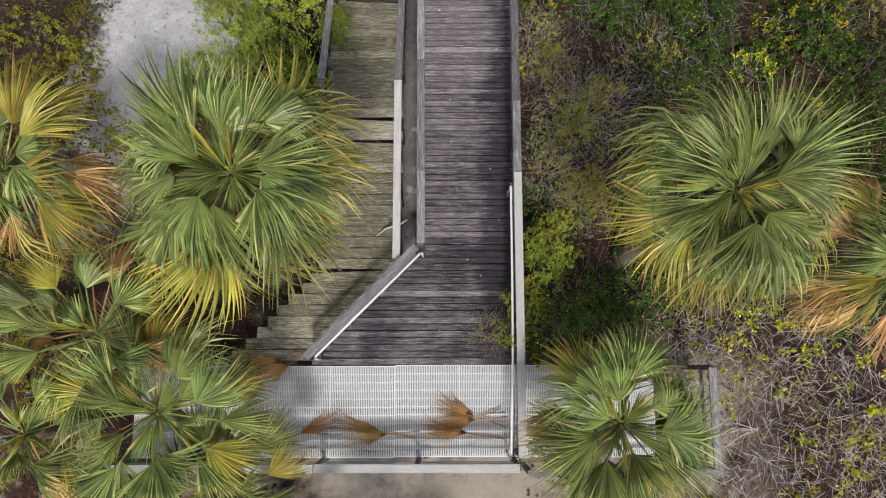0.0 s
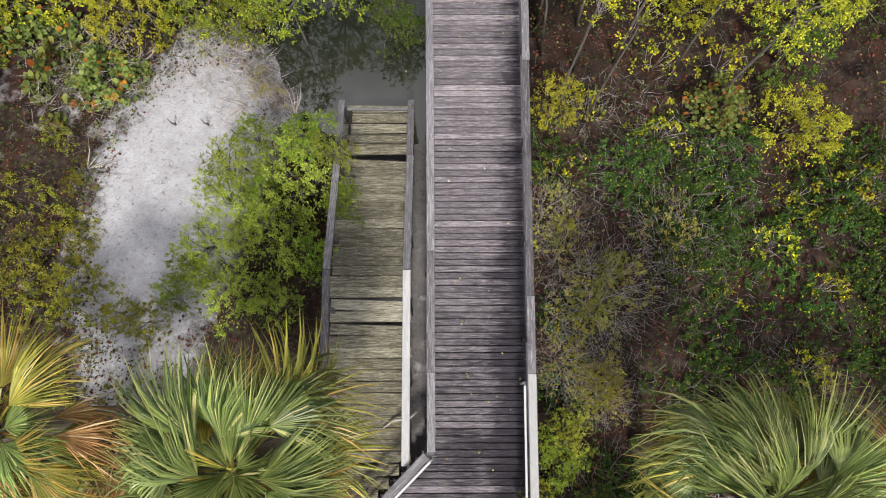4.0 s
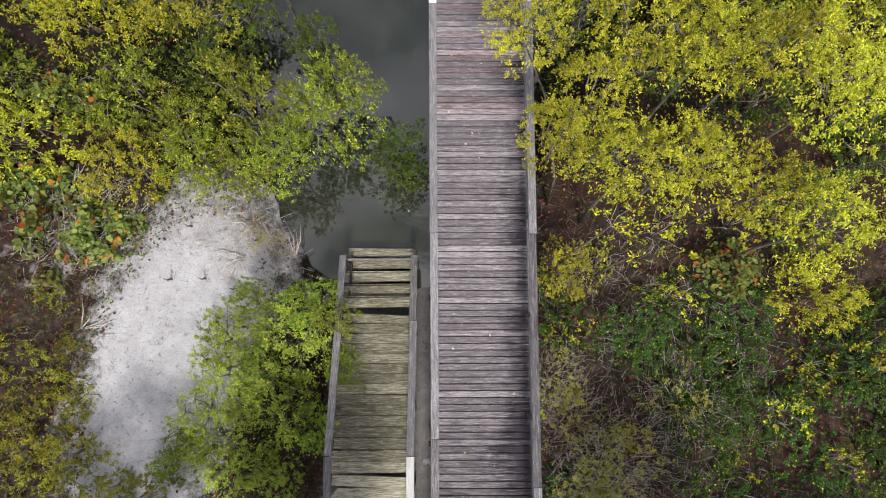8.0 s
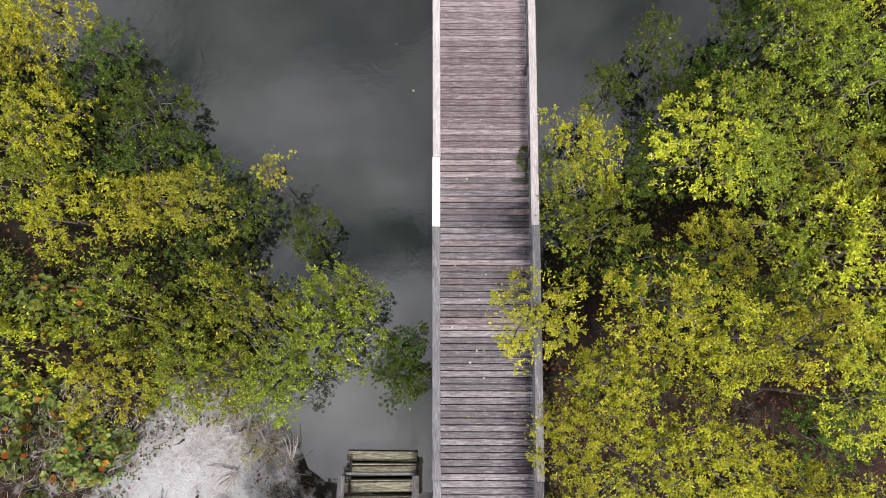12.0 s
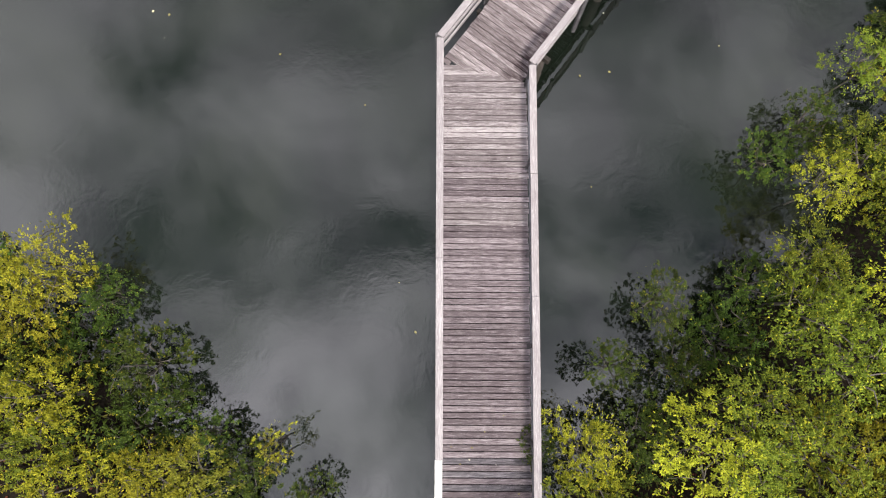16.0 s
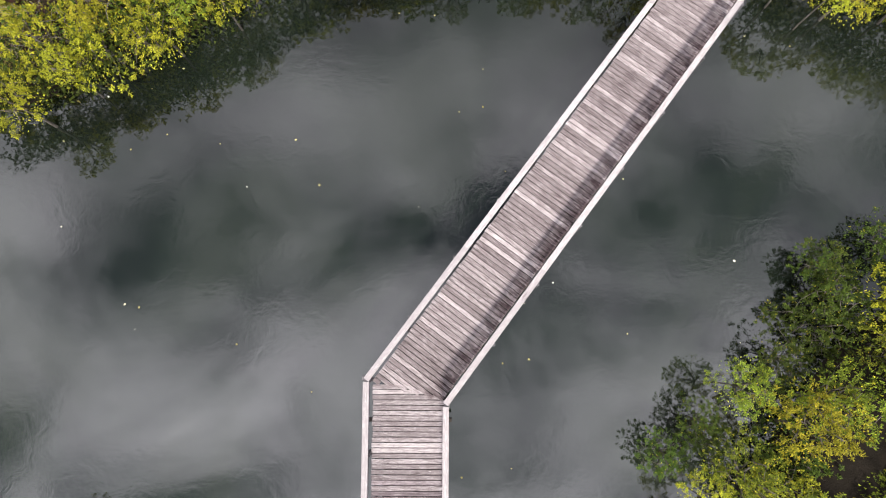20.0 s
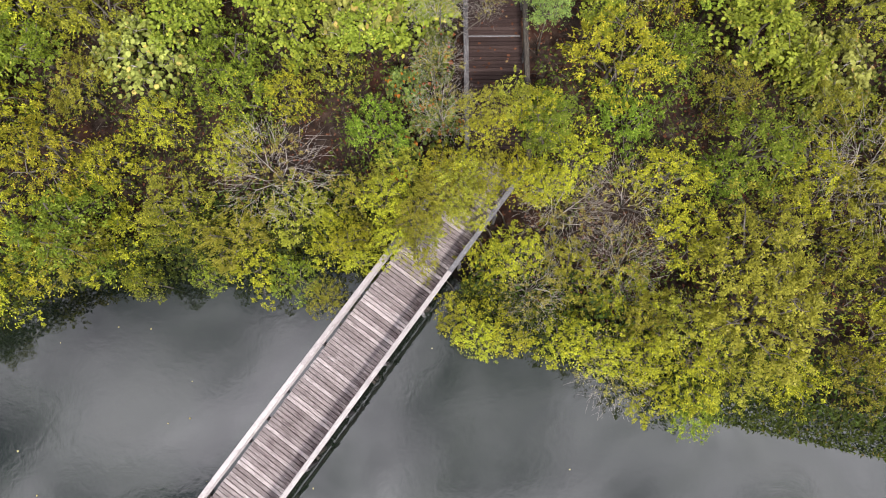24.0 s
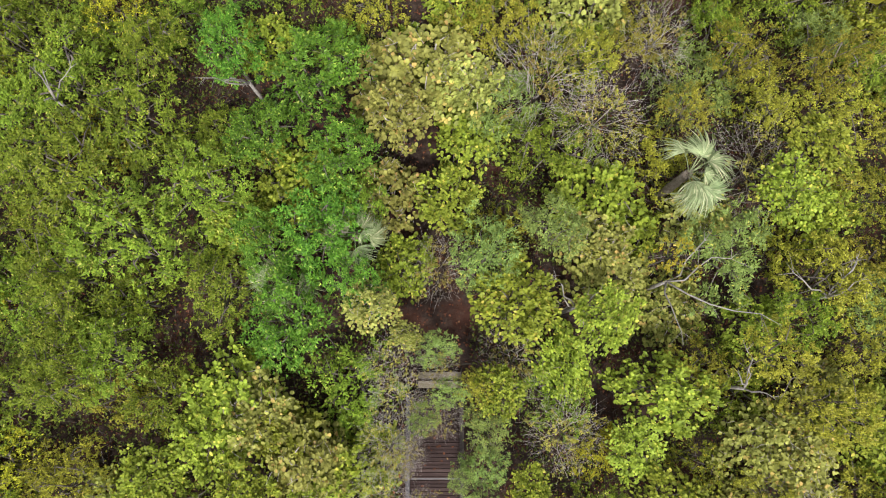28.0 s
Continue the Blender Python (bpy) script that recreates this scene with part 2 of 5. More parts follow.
def ground_material():
    k = Mat("sand and leaf litter", rough=0.95, spec=0.1)
    p = k.world_pos()
    big = k.noise(p, 0.55, 5.0, 0.6, 0.4)
    mid = k.noise(p, 3.2, 6.0, 0.65)
    fine = k.noise(p, 26.0, 4.0, 0.6)
    litter = k.ramp(mid, (0.28, (0.011, 0.0075, 0.0065)), (0.5, (0.028, 0.019, 0.016)), (0.74, (0.08, 0.058, 0.048)))
    litter = k.mix(k.rng(fine, 0.45, 0.75, 0, 0.5), litter, (0.06, 0.042, 0.034))
    red = k.noise(p, 1.1, 3.0)
    litter = k.mix(k.rng(red, 0.5, 0.7, 0, 0.45), litter, (0.07, 0.025, 0.016))
    sand = k.ramp(k.math("ADD", k.math("MULTIPLY", mid, 0.6), k.math("MULTIPLY", fine, 0.4)), (0.3, (0.27, 0.262, 0.27)), (0.66, (0.44, 0.44, 0.462)))
    pos = k.n("SeparateXYZ")
    k.link(p, pos.inputs[0])
    px, py = k.math("ADD", pos.outputs["X"], 5.35), k.math("SUBTRACT", pos.outputs["Y"], 5.2)
    run = k.math("ADD", k.math("MULTIPLY", px, 0.075), k.math("MULTIPLY", py, 0.26))
    wide = k.math("ADD", k.math("MULTIPLY", px, 0.58), k.math("MULTIPLY", py, -0.17))
    d = k.math("SQRT", k.math("ADD", k.math("MULTIPLY", run, run), k.math("MULTIPLY", wide, wide)), 0)
    edge = k.math("ADD", k.math("MULTIPLY", big, -1.1), k.math("ADD", k.math("MULTIPLY", mid, -0.8), k.math("MULTIPLY", fine, -0.25)))
    patch = k.rng(k.math("ADD", d, edge), 0.1, -0.2)
    ax, ay = k.math("ADD", pos.outputs["X"], 5.9), k.math("SUBTRACT", pos.outputs["Y"], 1.5)
    d2 = k.math("SQRT", k.math("ADD", k.math("MULTIPLY", ax, k.math("MULTIPLY", ax, 0.6)), k.math("MULTIPLY", ay, ay)), 0)
    patch = k.math("MAXIMUM", patch, k.rng(k.math("ADD", d2, edge), 0.0, -0.4, 0.0, 0.8))
    bare = k.math("MULTIPLY", k.rng(pos.outputs["Y"], 8.2, 7.4), k.math("MAXIMUM", k.rng(pos.outputs["X"], 2.2, 1.2), k.math("MULTIPLY", k.rng(pos.outputs["Y"], -0.5, -1.5), k.rng(pos.outputs["X"], 7.0, 5.4))))
    bare = k.math("MULTIPLY", bare, k.math("MAXIMUM", k.rng(k.math("ADD", big, k.math("MULTIPLY", mid, 0.5)), 0.84, 0.98, 0.0, 0.75), k.math("MULTIPLY", k.rng(pos.outputs["X"], -2.4, -1.6), k.rng(pos.outputs["X"], 0.6, 0.1, 0.0, 0.35))))
    patch = k.math("MAXIMUM", patch, bare)
    low = k.math("MULTIPLY", k.rng(pos.outputs["Y"], -1.7, -2.3), k.math("MULTIPLY", k.rng(pos.outputs["X"], -5.2, -4.0), k.rng(pos.outputs["X"], 7.0, 5.4)))
    low = k.math("MULTIPLY", low, k.rng(k.math("ADD", big, k.math("MULTIPLY", mid, 0.4)), 0.55, 0.75))
    bits = k.noise(p, 11.0, 3.0, 0.7, 0.6)
    sand = k.mix(k.rng(bits, 0.57, 0.7, 0, 0.7), sand, (0.1, 0.085, 0.075))
    # Shade below the mangroves is put into the litter's colour; the edge is wet.
    gap_dark = k.math("MULTIPLY", k.rng(pos.outputs["Y"], 8.0, 10.5), k.rng(pos.outputs["Y"], 27.5, 26.0))
    bank_dark = k.math("MAXIMUM", k.rng(pos.outputs["Z"], 0.95, 0.35), gap_dark)
    litter = k.mix(k.math("MULTIPLY", bank_dark, 0.85), litter, (0.014, 0.012, 0.009))
    base = k.mix(patch, litter, sand)
    base = k.mix(low, base, k.mix(mid, (0.2, 0.175, 0.145), (0.36, 0.325, 0.28)))
    k.color(base)
    k.bump(k.math("ADD", mid, k.math("MULTIPLY", fine, 0.4)), 0.8, 0.05)
    return k.m


def water_material():
    k = Mat("dark river water", rough=0.015, spec=0.5)
    p = k.world_pos()
    silt = k.noise(p, 0.16, 4.0, 0.55, 0.6)
    pos = k.n("SeparateXYZ")
    k.link(p, pos.inputs[0])
    col = k.ramp(silt, (0.3, (0.003, 0.004, 0.0035)), (0.52, (0.008, 0.012, 0.008)), (0.75, (0.016, 0.021, 0.013)))
    shallow = k.rng(pos.outputs["Y"], 10.5, 7.4)
    col = k.mix(k.math("MULTIPLY", shallow, 0.3), col, (0.075, 0.072, 0.05))
    k.color(col)
    k.bsdf.inputs["IOR"].default_value = 1.9
    ripple = k.noise(p, 2.2, 4.0, 0.6, 0.8)
    calm = k.noise(p, 0.22, 2.0)
    fine = k.noise(p, 9.0, 3.0, 0.55, 0.4)
    k.bump(k.math("MULTIPLY", k.math("ADD", ripple, k.math("MULTIPLY", fine, 0.25)), k.rng(calm, 0.4, 0.7, 0.1, 1.0)), 0.09, 0.06)
    return k.m


M_GROUND, M_WATER = ground_material(), water_material()
M_GRATE = Mat("pale grey moulded grating", rough=0.55).color((0.63, 0.655, 0.68)).m
M_PIPE = Mat("galvanised pipe", rough=0.35, spec=0.5).color((0.62, 0.63, 0.64)).m
M_BARK = bark("grey mangrove bark", (0.07, 0.058, 0.048), (0.22, 0.195, 0.17))
M_TWIG = bark("pale dry twigs", (0.27, 0.235, 0.22), (0.58, 0.53, 0.5), 20.0)
M_SNAG = bark("bleached dead wood", (0.15, 0.135, 0.12), (0.38, 0.355, 0.33), 12.0)
M_TRUNK = bark("palm trunk", (0.1, 0.08, 0.06), (0.28, 0.24, 0.19), 14.0)

LEAF = {
    "A": leafy("yellow-green mangrove leaves", (0.56, 0.54, 0.04), (0.13, 0.155, 0.016), (0.7, 0.6, 0.05), 0.05),
    "B": leafy("green mangrove leaves", (0.33, 0.38, 0.04), (0.055, 0.09, 0.013), (0.62, 0.55, 0.04), 0.07),
    # Green darkened to hold the shade on the bank's outer bushes.
    "Q": leafy("mangrove leaves with shade in their green", (0.13, 0.19, 0.03), (0.028, 0.05, 0.011), (0.5, 0.46, 0.04), 0.03),
    "T": leafy("light green willowy leaves", (0.4, 0.46, 0.06), (0.13, 0.17, 0.03), (0.55, 0.52, 0.08), 0.05),
    "O": leafy("olive leaves", (0.36, 0.35, 0.04), (0.11, 0.115, 0.016), (0.45, 0.4, 0.05), 0.05),
    "Y": leafy("yellow leaves", (0.621, 0.567, 0.041), (0.270, 0.270, 0.027), (0.743, 0.608, 0.054), 0.1),
    "C": leafy("round sea grape leaves", (0.27, 0.31, 0.075), (0.07, 0.105, 0.03), (0.486, 0.135, 0.027), 0.12, rough=0.35),
    "E": leafy("deep green shrub leaves", (0.08, 0.155, 0.028), (0.022, 0.054, 0.012), (0.52, 0.5, 0.03), 0.06),
    "D": leafy("sparse drying leaves", (0.44, 0.41, 0.09), (0.2, 0.185, 0.045), (0.42, 0.3, 0.1), 0.12),
    "S": leafy("soft grey-green leaves", (0.44, 0.43, 0.05), (0.16, 0.17, 0.024), (0.52, 0.48, 0.12), 0.04),
    "K": leafy("broad lime-green leaves", (0.38, 0.44, 0.055), (0.135, 0.185, 0.024), (0.6, 0.54, 0.1), 0.05, rough=0.42),
    "L": leafy("long light-green leaves", (0.3, 0.39, 0.1), (0.13, 0.19, 0.05), (0.54, 0.486, 0.1), 0.03),
    "P": leafy("pale yellowed round leaves", (0.43, 0.44, 0.11), (0.19, 0.205, 0.05), (0.6, 0.43, 0.14), 0.07),
    "G": leafy("bright green leaves", (0.18, 0.34, 0.036), (0.05, 0.12, 0.018), (0.4, 0.5, 0.09), 0.05, rough=0.4),
    "V": leafy("yellow-green vine leaves", (0.48, 0.48, 0.03), (0.16, 0.2, 0.02), (0.72, 0.6, 0.03), 0.2),
    "N": leafy("mid-green leaves", (0.27, 0.36, 0.036), (0.08, 0.128, 0.016), (0.46, 0.45, 0.1), 0.05),
    "W": leafy("dark leaves for undergrowth and canopy fill", (0.085, 0.12, 0.018), (0.022, 0.036, 0.008), (0.2, 0.17, 0.04), 0.05),
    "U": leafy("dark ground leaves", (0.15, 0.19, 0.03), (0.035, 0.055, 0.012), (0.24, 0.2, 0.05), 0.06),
}
M_FROND = leafy("green fan leaf", (0.34, 0.41, 0.11), (0.045, 0.08, 0.024), (0.62, 0.57, 0.24), 0.1, rough=0.4, shine=0.5, tip=(1.35, 1.9, (0.55, 0.5, 0.2)))
M_FROND_OLD = leafy("yellowing fan leaf", (0.5, 0.44, 0.075), (0.15, 0.16, 0.03), (0.62, 0.4, 0.1), 0.2, rough=0.4, shine=0.5)
M_FROND_DEAD = leafy("dry brown fan leaf", (0.567, 0.324, 0.135), (0.216, 0.115, 0.047), (0.675, 0.486, 0.270), 0.2, rough=0.8, shine=0.1, glow=0.1)
M_FROND_GREY = leafy("grey-green fan leaf", (0.405, 0.472, 0.257), (0.162, 0.216, 0.095), (0.567, 0.567, 0.351), 0.2, rough=0.5)
M_LITTER = leafy("fallen leaves", (0.2, 0.085, 0.045), (0.05, 0.022, 0.014), (0.34, 0.24, 0.12), 0.04, rough=0.8, shine=0.1, glow=0.05)
M_FLOAT = leafy("floating leaves", (0.42, 0.38, 0.2), (0.2, 0.17, 0.06), (0.55, 0.52, 0.45), 0.3, rough=0.6, glow=0.0)


# ---- mesh helpers ----
def mesh_of(name, verts, faces, material, smooth=False):
    me = bpy.data.meshes.new(name)
    me.from_pydata([tuple(v) for v in verts], [], [tuple(f) for f in faces])
    if material:
        me.materials.append(material)
    if smooth:
        me.shade_smooth()
    return me


def bm_mesh(name, bm, material, smooth=False):
    me = bpy.data.meshes.new(name)
    bm.normal_update()
    bm.to_mesh(me)
    bm.free()
    me.materials.append(material)
    if smooth:
        me.shade_smooth()
    return me


def part(name, me, parent, m=None, label=""):
    ob = new(name, me)
    ob.parent = parent
    if m is not None:
        ob.matrix_basis = m
    return tagged(ob, label)


def thing(name, label, category, group="", kind="", m=None):
    ob = new(name)
    ob.empty_display_size = 0.2
    if m is not None:
        ob.matrix_basis = m
    return tagged(ob, label, category, group, kind)


def timber(name, sx, sy, sz, material, seed=0, wear=0.004, cuts=0):
    """A sawn timber centred on its origin, edges eased, ends and faces a little out of true."""
    rnd = random.Random(seed)
    bm = bmesh.new()
    bmesh.ops.create_cube(bm, size=1)
    bmesh.ops.scale(bm, vec=(sx, sy, sz), verts=bm.verts)
    bmesh.ops.bevel(bm, geom=[e for e in bm.edges if e.calc_length() > 0.5 * max(sx, sy, sz)], offset=min(sx, sy, sz) * 0.16, segments=1, affect="EDGES")
    for v in bm.verts:
        v.co += Vector((rnd.uniform(-1, 1), rnd.uniform(-1, 1), rnd.uniform(-1, 1))) * wear
    return bm_mesh(name, bm, material)


def tube_rings(points, radii, sides=6):
    """Vertices and faces of a tube through points."""
    verts, faces = [], []
    for i, (p, r) in enumerate(zip(points, radii)):
        a = Vector(points[max(i - 1, 0)])
        b = Vector(points[min(i + 1, len(points) - 1)])
        d = (b - a).normalized()
        u = d.orthogonal().normalized()
        w = d.cross(u)
        for s in range(sides):
            ang = 2 * math.pi * s / sides
            verts.append(Vector(p) + r * (math.cos(ang) * u + math.sin(ang) * w))
    for i in range(len(points) - 1):
        for s in range(sides):
            t = (s + 1) % sides
            faces.append((i * sides + s, i * sides + t, (i + 1) * sides + t, (i + 1) * sides + s))
    faces.append(tuple(range(sides))[::-1])
    faces.append(tuple((len(points) - 1) * sides + s for s in range(sides)))
    return verts, faces


def tubes(name, runs, material, sides=6, smooth=True):
    verts, faces = [], []
    for points, radii in runs:
        v, f = tube_rings(points, radii, sides)
        o = len(verts)
        verts += v
        faces += [tuple(o + i for i in q) for q in f]
    return mesh_of(name, verts, faces, material, smooth)


# ---- ground and water ----
WATER, DECK, RAIL = 0.25, 2.0, 3.07
BED_X = np.array([-60, -14, -9.5, -6.2, -4.2, -3.5, -3.0, -2.7, -2.0, 1.5, 2.2, 4.2, 8.0, 10.0, 13.0, 18.5, 60])
NEAR_Y = np.array([20, 18.6, 16.6, 13.2, 10.2, 8.3, 7.5, 7.0, 6.7, 7.2, 11.6, 13.5, 16.9, 19.4, 23.4, 24.8, 26])
FAR_X = np.array([-60, -12, -8, -5, -1, 4, 9, 11.5, 14, 18.7, 26, 60])
FAR_Y = np.array([27, 28.6, 30.2, 31.8, 34.2, 34.6, 35.2, 33.4, 32.4, 30.2, 28.6, 27])


def smooth01(v):
    v = np.clip(v, 0, 1)
    return v * v * (3 - 2 * v)


def ground_height(x, y):
    x, y = np.asarray(x, float), np.asarray(y, float)
    d = np.maximum(np.interp(x, BED_X, NEAR_Y) - y, y - np.interp(x, FAR_X, FAR_Y))
    land = 0.95 * smooth01(d / 3.2 + 0.05) + 0.35 * smooth01((d - 3) / 5)
    bed = -1.5 * smooth01(-d / 2.6)
    lumps = 0.07 * np.sin(1.3 * x + 0.7 * y) * np.cos(0.9 * y - 0.4 * x) + 0.04 * np.sin(3.1 * x - 1.1) * np.sin(2.7 * y)
    return WATER - 0.06 + land + bed + lumps * smooth01(d / 2 + 0.5)


def sheet(name, xs, ys, heights, material):
    nx, ny = len(xs), len(ys)
    gx, gy = np.meshgrid(xs, ys)
    co = np.stack([gx, gy, heights(gx, gy)], -1).reshape(-1, 3)
    idx = np.arange(nx * ny).reshape(ny, nx)
    quads = np.stack([idx[:-1, :-1], idx[:-1, 1:], idx[1:, 1:], idx[1:, :-1]], -1).reshape(-1, 4)
    me = bpy.data.meshes.new(name)
    me.vertices.add(len(co))
    me.vertices.foreach_set("co", co.ravel())
    me.loops.add(quads.size)
    me.loops.foreach_set("vertex_index", quads.ravel().astype(np.int32))
    me.polygons.add(len(quads))
    me.polygons.foreach_set("loop_start", np.arange(0, quads.size, 4, dtype=np.int32))
    me.update(calc_edges=True)
    me.validate()
    me.materials.append(material)
    me.shade_smooth()
    return new(name, me)


far_steps = np.array([60, 120, 300, 800, 2000])
GX = np.concatenate([-far_steps[::-1], np.arange(-34, 46.1, 0.35), far_steps + 20])
GY = np.concatenate([-far_steps[::-1], np.arange(-16, 76.1, 0.35), far_steps + 50])
tagged(sheet("ground", GX, GY, ground_height, M_GROUND), "sandy ground with brown leaf litter beside a dark river", "ground", kind="structure")
tagged(sheet("water", np.array([-2000, -60, -20, 20, 60, 2000.0]), np.array([-20, 0, 10, 20, 30, 40, 60.0]), lambda x, y: np.full(x.shape, WATER), M_WATER),
       "dark still river water reflecting a cloudy sky", "water", kind="structure")


# ---- boardwalk ----
def lerp(a, b, t):
    return Vector(a) * (1 - t) + Vector(b) * t


RAIL_TIMBERS = {}


def beam_between(name, a, b, width, depth, material, parent, label="", seed=0):
    """One straight timber from a to b, its wide side level. Shares a mesh with timbers of the same size."""
    a, b = Vector(a), Vector(b)
    d = b - a
    length = round(d.length, 2)
    key = (name, length, width, depth, material.name, seed)
    if key not in RAIL_TIMBERS:
        RAIL_TIMBERS[key] = timber(name, width, length, depth, material, seed=seed, wear=0.003)
    turn = d.to_track_quat("Y", "Z").to_matrix().to_4x4()
    return part(name, RAIL_TIMBERS[key], parent, Matrix.Translation((a + b) / 2) @ turn, label)


def railing(parent, a, b, height=1.07, post_step=1.85, cap=(0.145, 0.038), material=None, cap_materials=(), rails=3, start_post=True, seed=1, joints=(), low=None, out=(0, 0, 0)):
    """Posts, lower rails and a flat cap in lengths, from a to b on deck level."""
    rnd = random.Random(seed)
    material = material or M_RAIL
    a, b = Vector(a), Vector(b)
    length = (b - a).length
    n = max(1, round(length / post_step))
    up = Vector((0, 0, 1))
    for i in range(0 if start_post else 1, n + 1):
        p = lerp(a, b, i / n) + Vector(out)
        beam_between("post", p + up * -0.35, p + up * (height - cap[1]), 0.09, 0.09, M_RAIL_DARK, parent)
    for k in range(rails):
        z = height - 0.14 - k * (height - 0.24) / max(rails, 1)
        for i in range(n):
            beam_between("rail", lerp(a, b, (i + 0.003) / n) + up * z, lerp(a, b, (i + 0.997) / n) + up * z, 0.038, 0.09, low or M_RAIL, parent, seed=k)
    pieces = max(1, round(length / (2 * post_step)))
    cuts = [i / pieces for i in range(pieces + 1)]
    if joints:
        cuts = [0.0] + [(y - a.y) / (b.y - a.y) for y in joints] + [1.0]
    for i in range(len(cuts) - 1):
        m = cap_materials[i % len(cap_materials)] if cap_materials else material
        off = Vector((rnd.uniform(-0.006, 0.006), 0, rnd.uniform(-0.002, 0.004)))
        ends = lerp(a, b, cuts[i] + 0.003 / length), lerp(a, b, cuts[i + 1] - 0.003 / length)
        beam_between("rail_cap", ends[0] + up * (height - cap[1] / 2) + off, ends[1] + up * (height - cap[1] / 2) + off, cap[0], cap[1], m, parent, seed=i % 3)


def pile(parent, x, y, z0, z1, r=0.13):
    key = ("pile", round(z1 - z0, 1), r)
    if key not in RAIL_TIMBERS:
        RAIL_TIMBERS[key] = tubes("support_post", [([(0, 0, 0), (0.01, 0, (z1 - z0) / 2), (0, 0.01, z1 - z0)], [r * 1.06, r, r * 0.97])], M_FRAME, 10)
    part("support_post", RAIL_TIMBERS[key], parent, Matrix.Translation((x, y, z0)))


BOARD_PITCH, BOARD = 0.1285, 0.112


def board_set(name, length, material, count=5):
    return [timber(name, length + random.Random(i).uniform(-0.02, 0.02), BOARD, 0.038, material, seed=i + 3, wear=0.0035) for i in range(count)]


rnd = random.Random(5)
XL, XR = -0.10, 1.76
straight = thing("boardwalk", "long straight timber boardwalk with weathered grey planks and rails", "boardwalk")
boards = board_set("board", 1.84, M_DECK)
boards_mid = board_set("board", 1.84, M_DECK_MID)
boards_pale = board_set("board", 1.84, M_DECK_PALE)
y = -1.98
Y_BEND = 21.15
while y < 21.4:
    m = pose(0.5 * (XL + XR) + rnd.uniform(-0.008, 0.008), y, DECK - 0.019 + rnd.uniform(-0.004, 0.004), rnd.uniform(-0.6, 0.6), 0, rnd.uniform(-0.12, 0.12))
    if y < 0.12:
        reach = (0.12 - y) * 0.985
        wide = timber("board", 1.84 + reach, BOARD, 0.038, M_DECK, seed=int(y * 50), wear=0.004)
        part("board", wide, straight, m @ Matrix.Translation((-reach / 2, 0, 0)))
    elif y > 20.9:
        end = min(1.75, 0.12 + (21.47 - y) * 3.43)
        part("board", timber("board", end + 0.1, BOARD, 0.038, M_DECK_PALE, seed=int(y * 50), wear=0.004), straight, pose((end - 0.1) / 2, y, DECK - 0.026))
    else:
        part("board", (boards_pale if y > 18.6 + rnd.uniform(-1.4, 1.4) else boards_mid if y > 11.5 + rnd.uniform(-2.2, 2.2) else boards)[rnd.randrange(5)], straight, m)
    y += BOARD_PITCH
for x in (XL + 0.12, 0.5 * (XL + XR), XR - 0.12):
    beam_between("stringer", (x, -1.98, DECK - 0.14), (x, 9.6, DECK - 0.14), 0.06, 0.2, M_FRAME, straight)
    beam_between("stringer", (x, 9.62, DECK - 0.14), (x, 20.9, DECK - 0.14), 0.06, 0.2, M_FRAME, straight)
for i in range(8):
    yy = 0.5 + 2.85 * i
    beam_between("cross_beam", (XL - 0.12, yy, DECK - 0.34), (XR + 0.12, yy, DECK - 0.34), 0.1, 0.2, M_FRAME, straight)
    for x in (XL + 0.1, XR - 0.1):
        pile(straight, x, yy, -1.3, DECK - 0.44)
railing(straight, (-0.07, 0.10, DECK), (-0.15, Y_BEND + 0.3, DECK), cap_materials=(M_RAIL, M_RAIL_DARK, M_RAIL, M_RAIL, M_RAIL_WHITE, M_RAIL_FAR, M_RAIL_FAR), seed=3, joints=(1.45, 3.6, 7.26, 11.77, 13.11, 16.9))
railing(straight, (1.68, -3.62, DECK), (1.74, Y_BEND - 0.27, DECK), cap_materials=(M_RAIL_NEW, M_RAIL, M_RAIL_DARK, M_RAIL, M_RAIL_FAR, M_RAIL_FAR, M_RAIL_FAR), seed=4, joints=(1.42, 2.79, 7.24, 11.8, 16.17, 18.6))
railing(straight, (-2.08, -1.92, DECK), (XL - 0.06, 0.05, DECK), material=M_RAIL, seed=5, start_post=True)


def handrail(points, label):
    ob = thing("handrail", label, "handrail")
    for name, run in (("post", points[:2]), ("rail", points[1:-1]), ("post", points[-2:])):
        part(name, tubes(name, [(run, [0.022] * len(run))], M_PIPE, 8), ob)
    return ob


handrail([(1.60, 1.22, 2.02), (1.60, 1.26, 2.78), (1.585, 1.2, 2.85), (1.58, 0.9, 2.86), (1.575, -0.4, 2.86), (1.56, -1.9, 2.85), (1.5, -3.6, 2.84), (1.5, -3.66, 2.78), (1.5, -3.66, 2.02)],
         "galvanised pipe handrail along the timber railing")
handrail([(-1.96, -1.94, 2.03), (-1.96, -1.94, 2.86), (-1.92, -1.9, 2.93), (-0.1, -0.08, 2.93), (-0.06, -0.02, 2.86), (-0.06, -0.02, 2.03)],
         "pale pipe handrail beside the slanting timber railing")

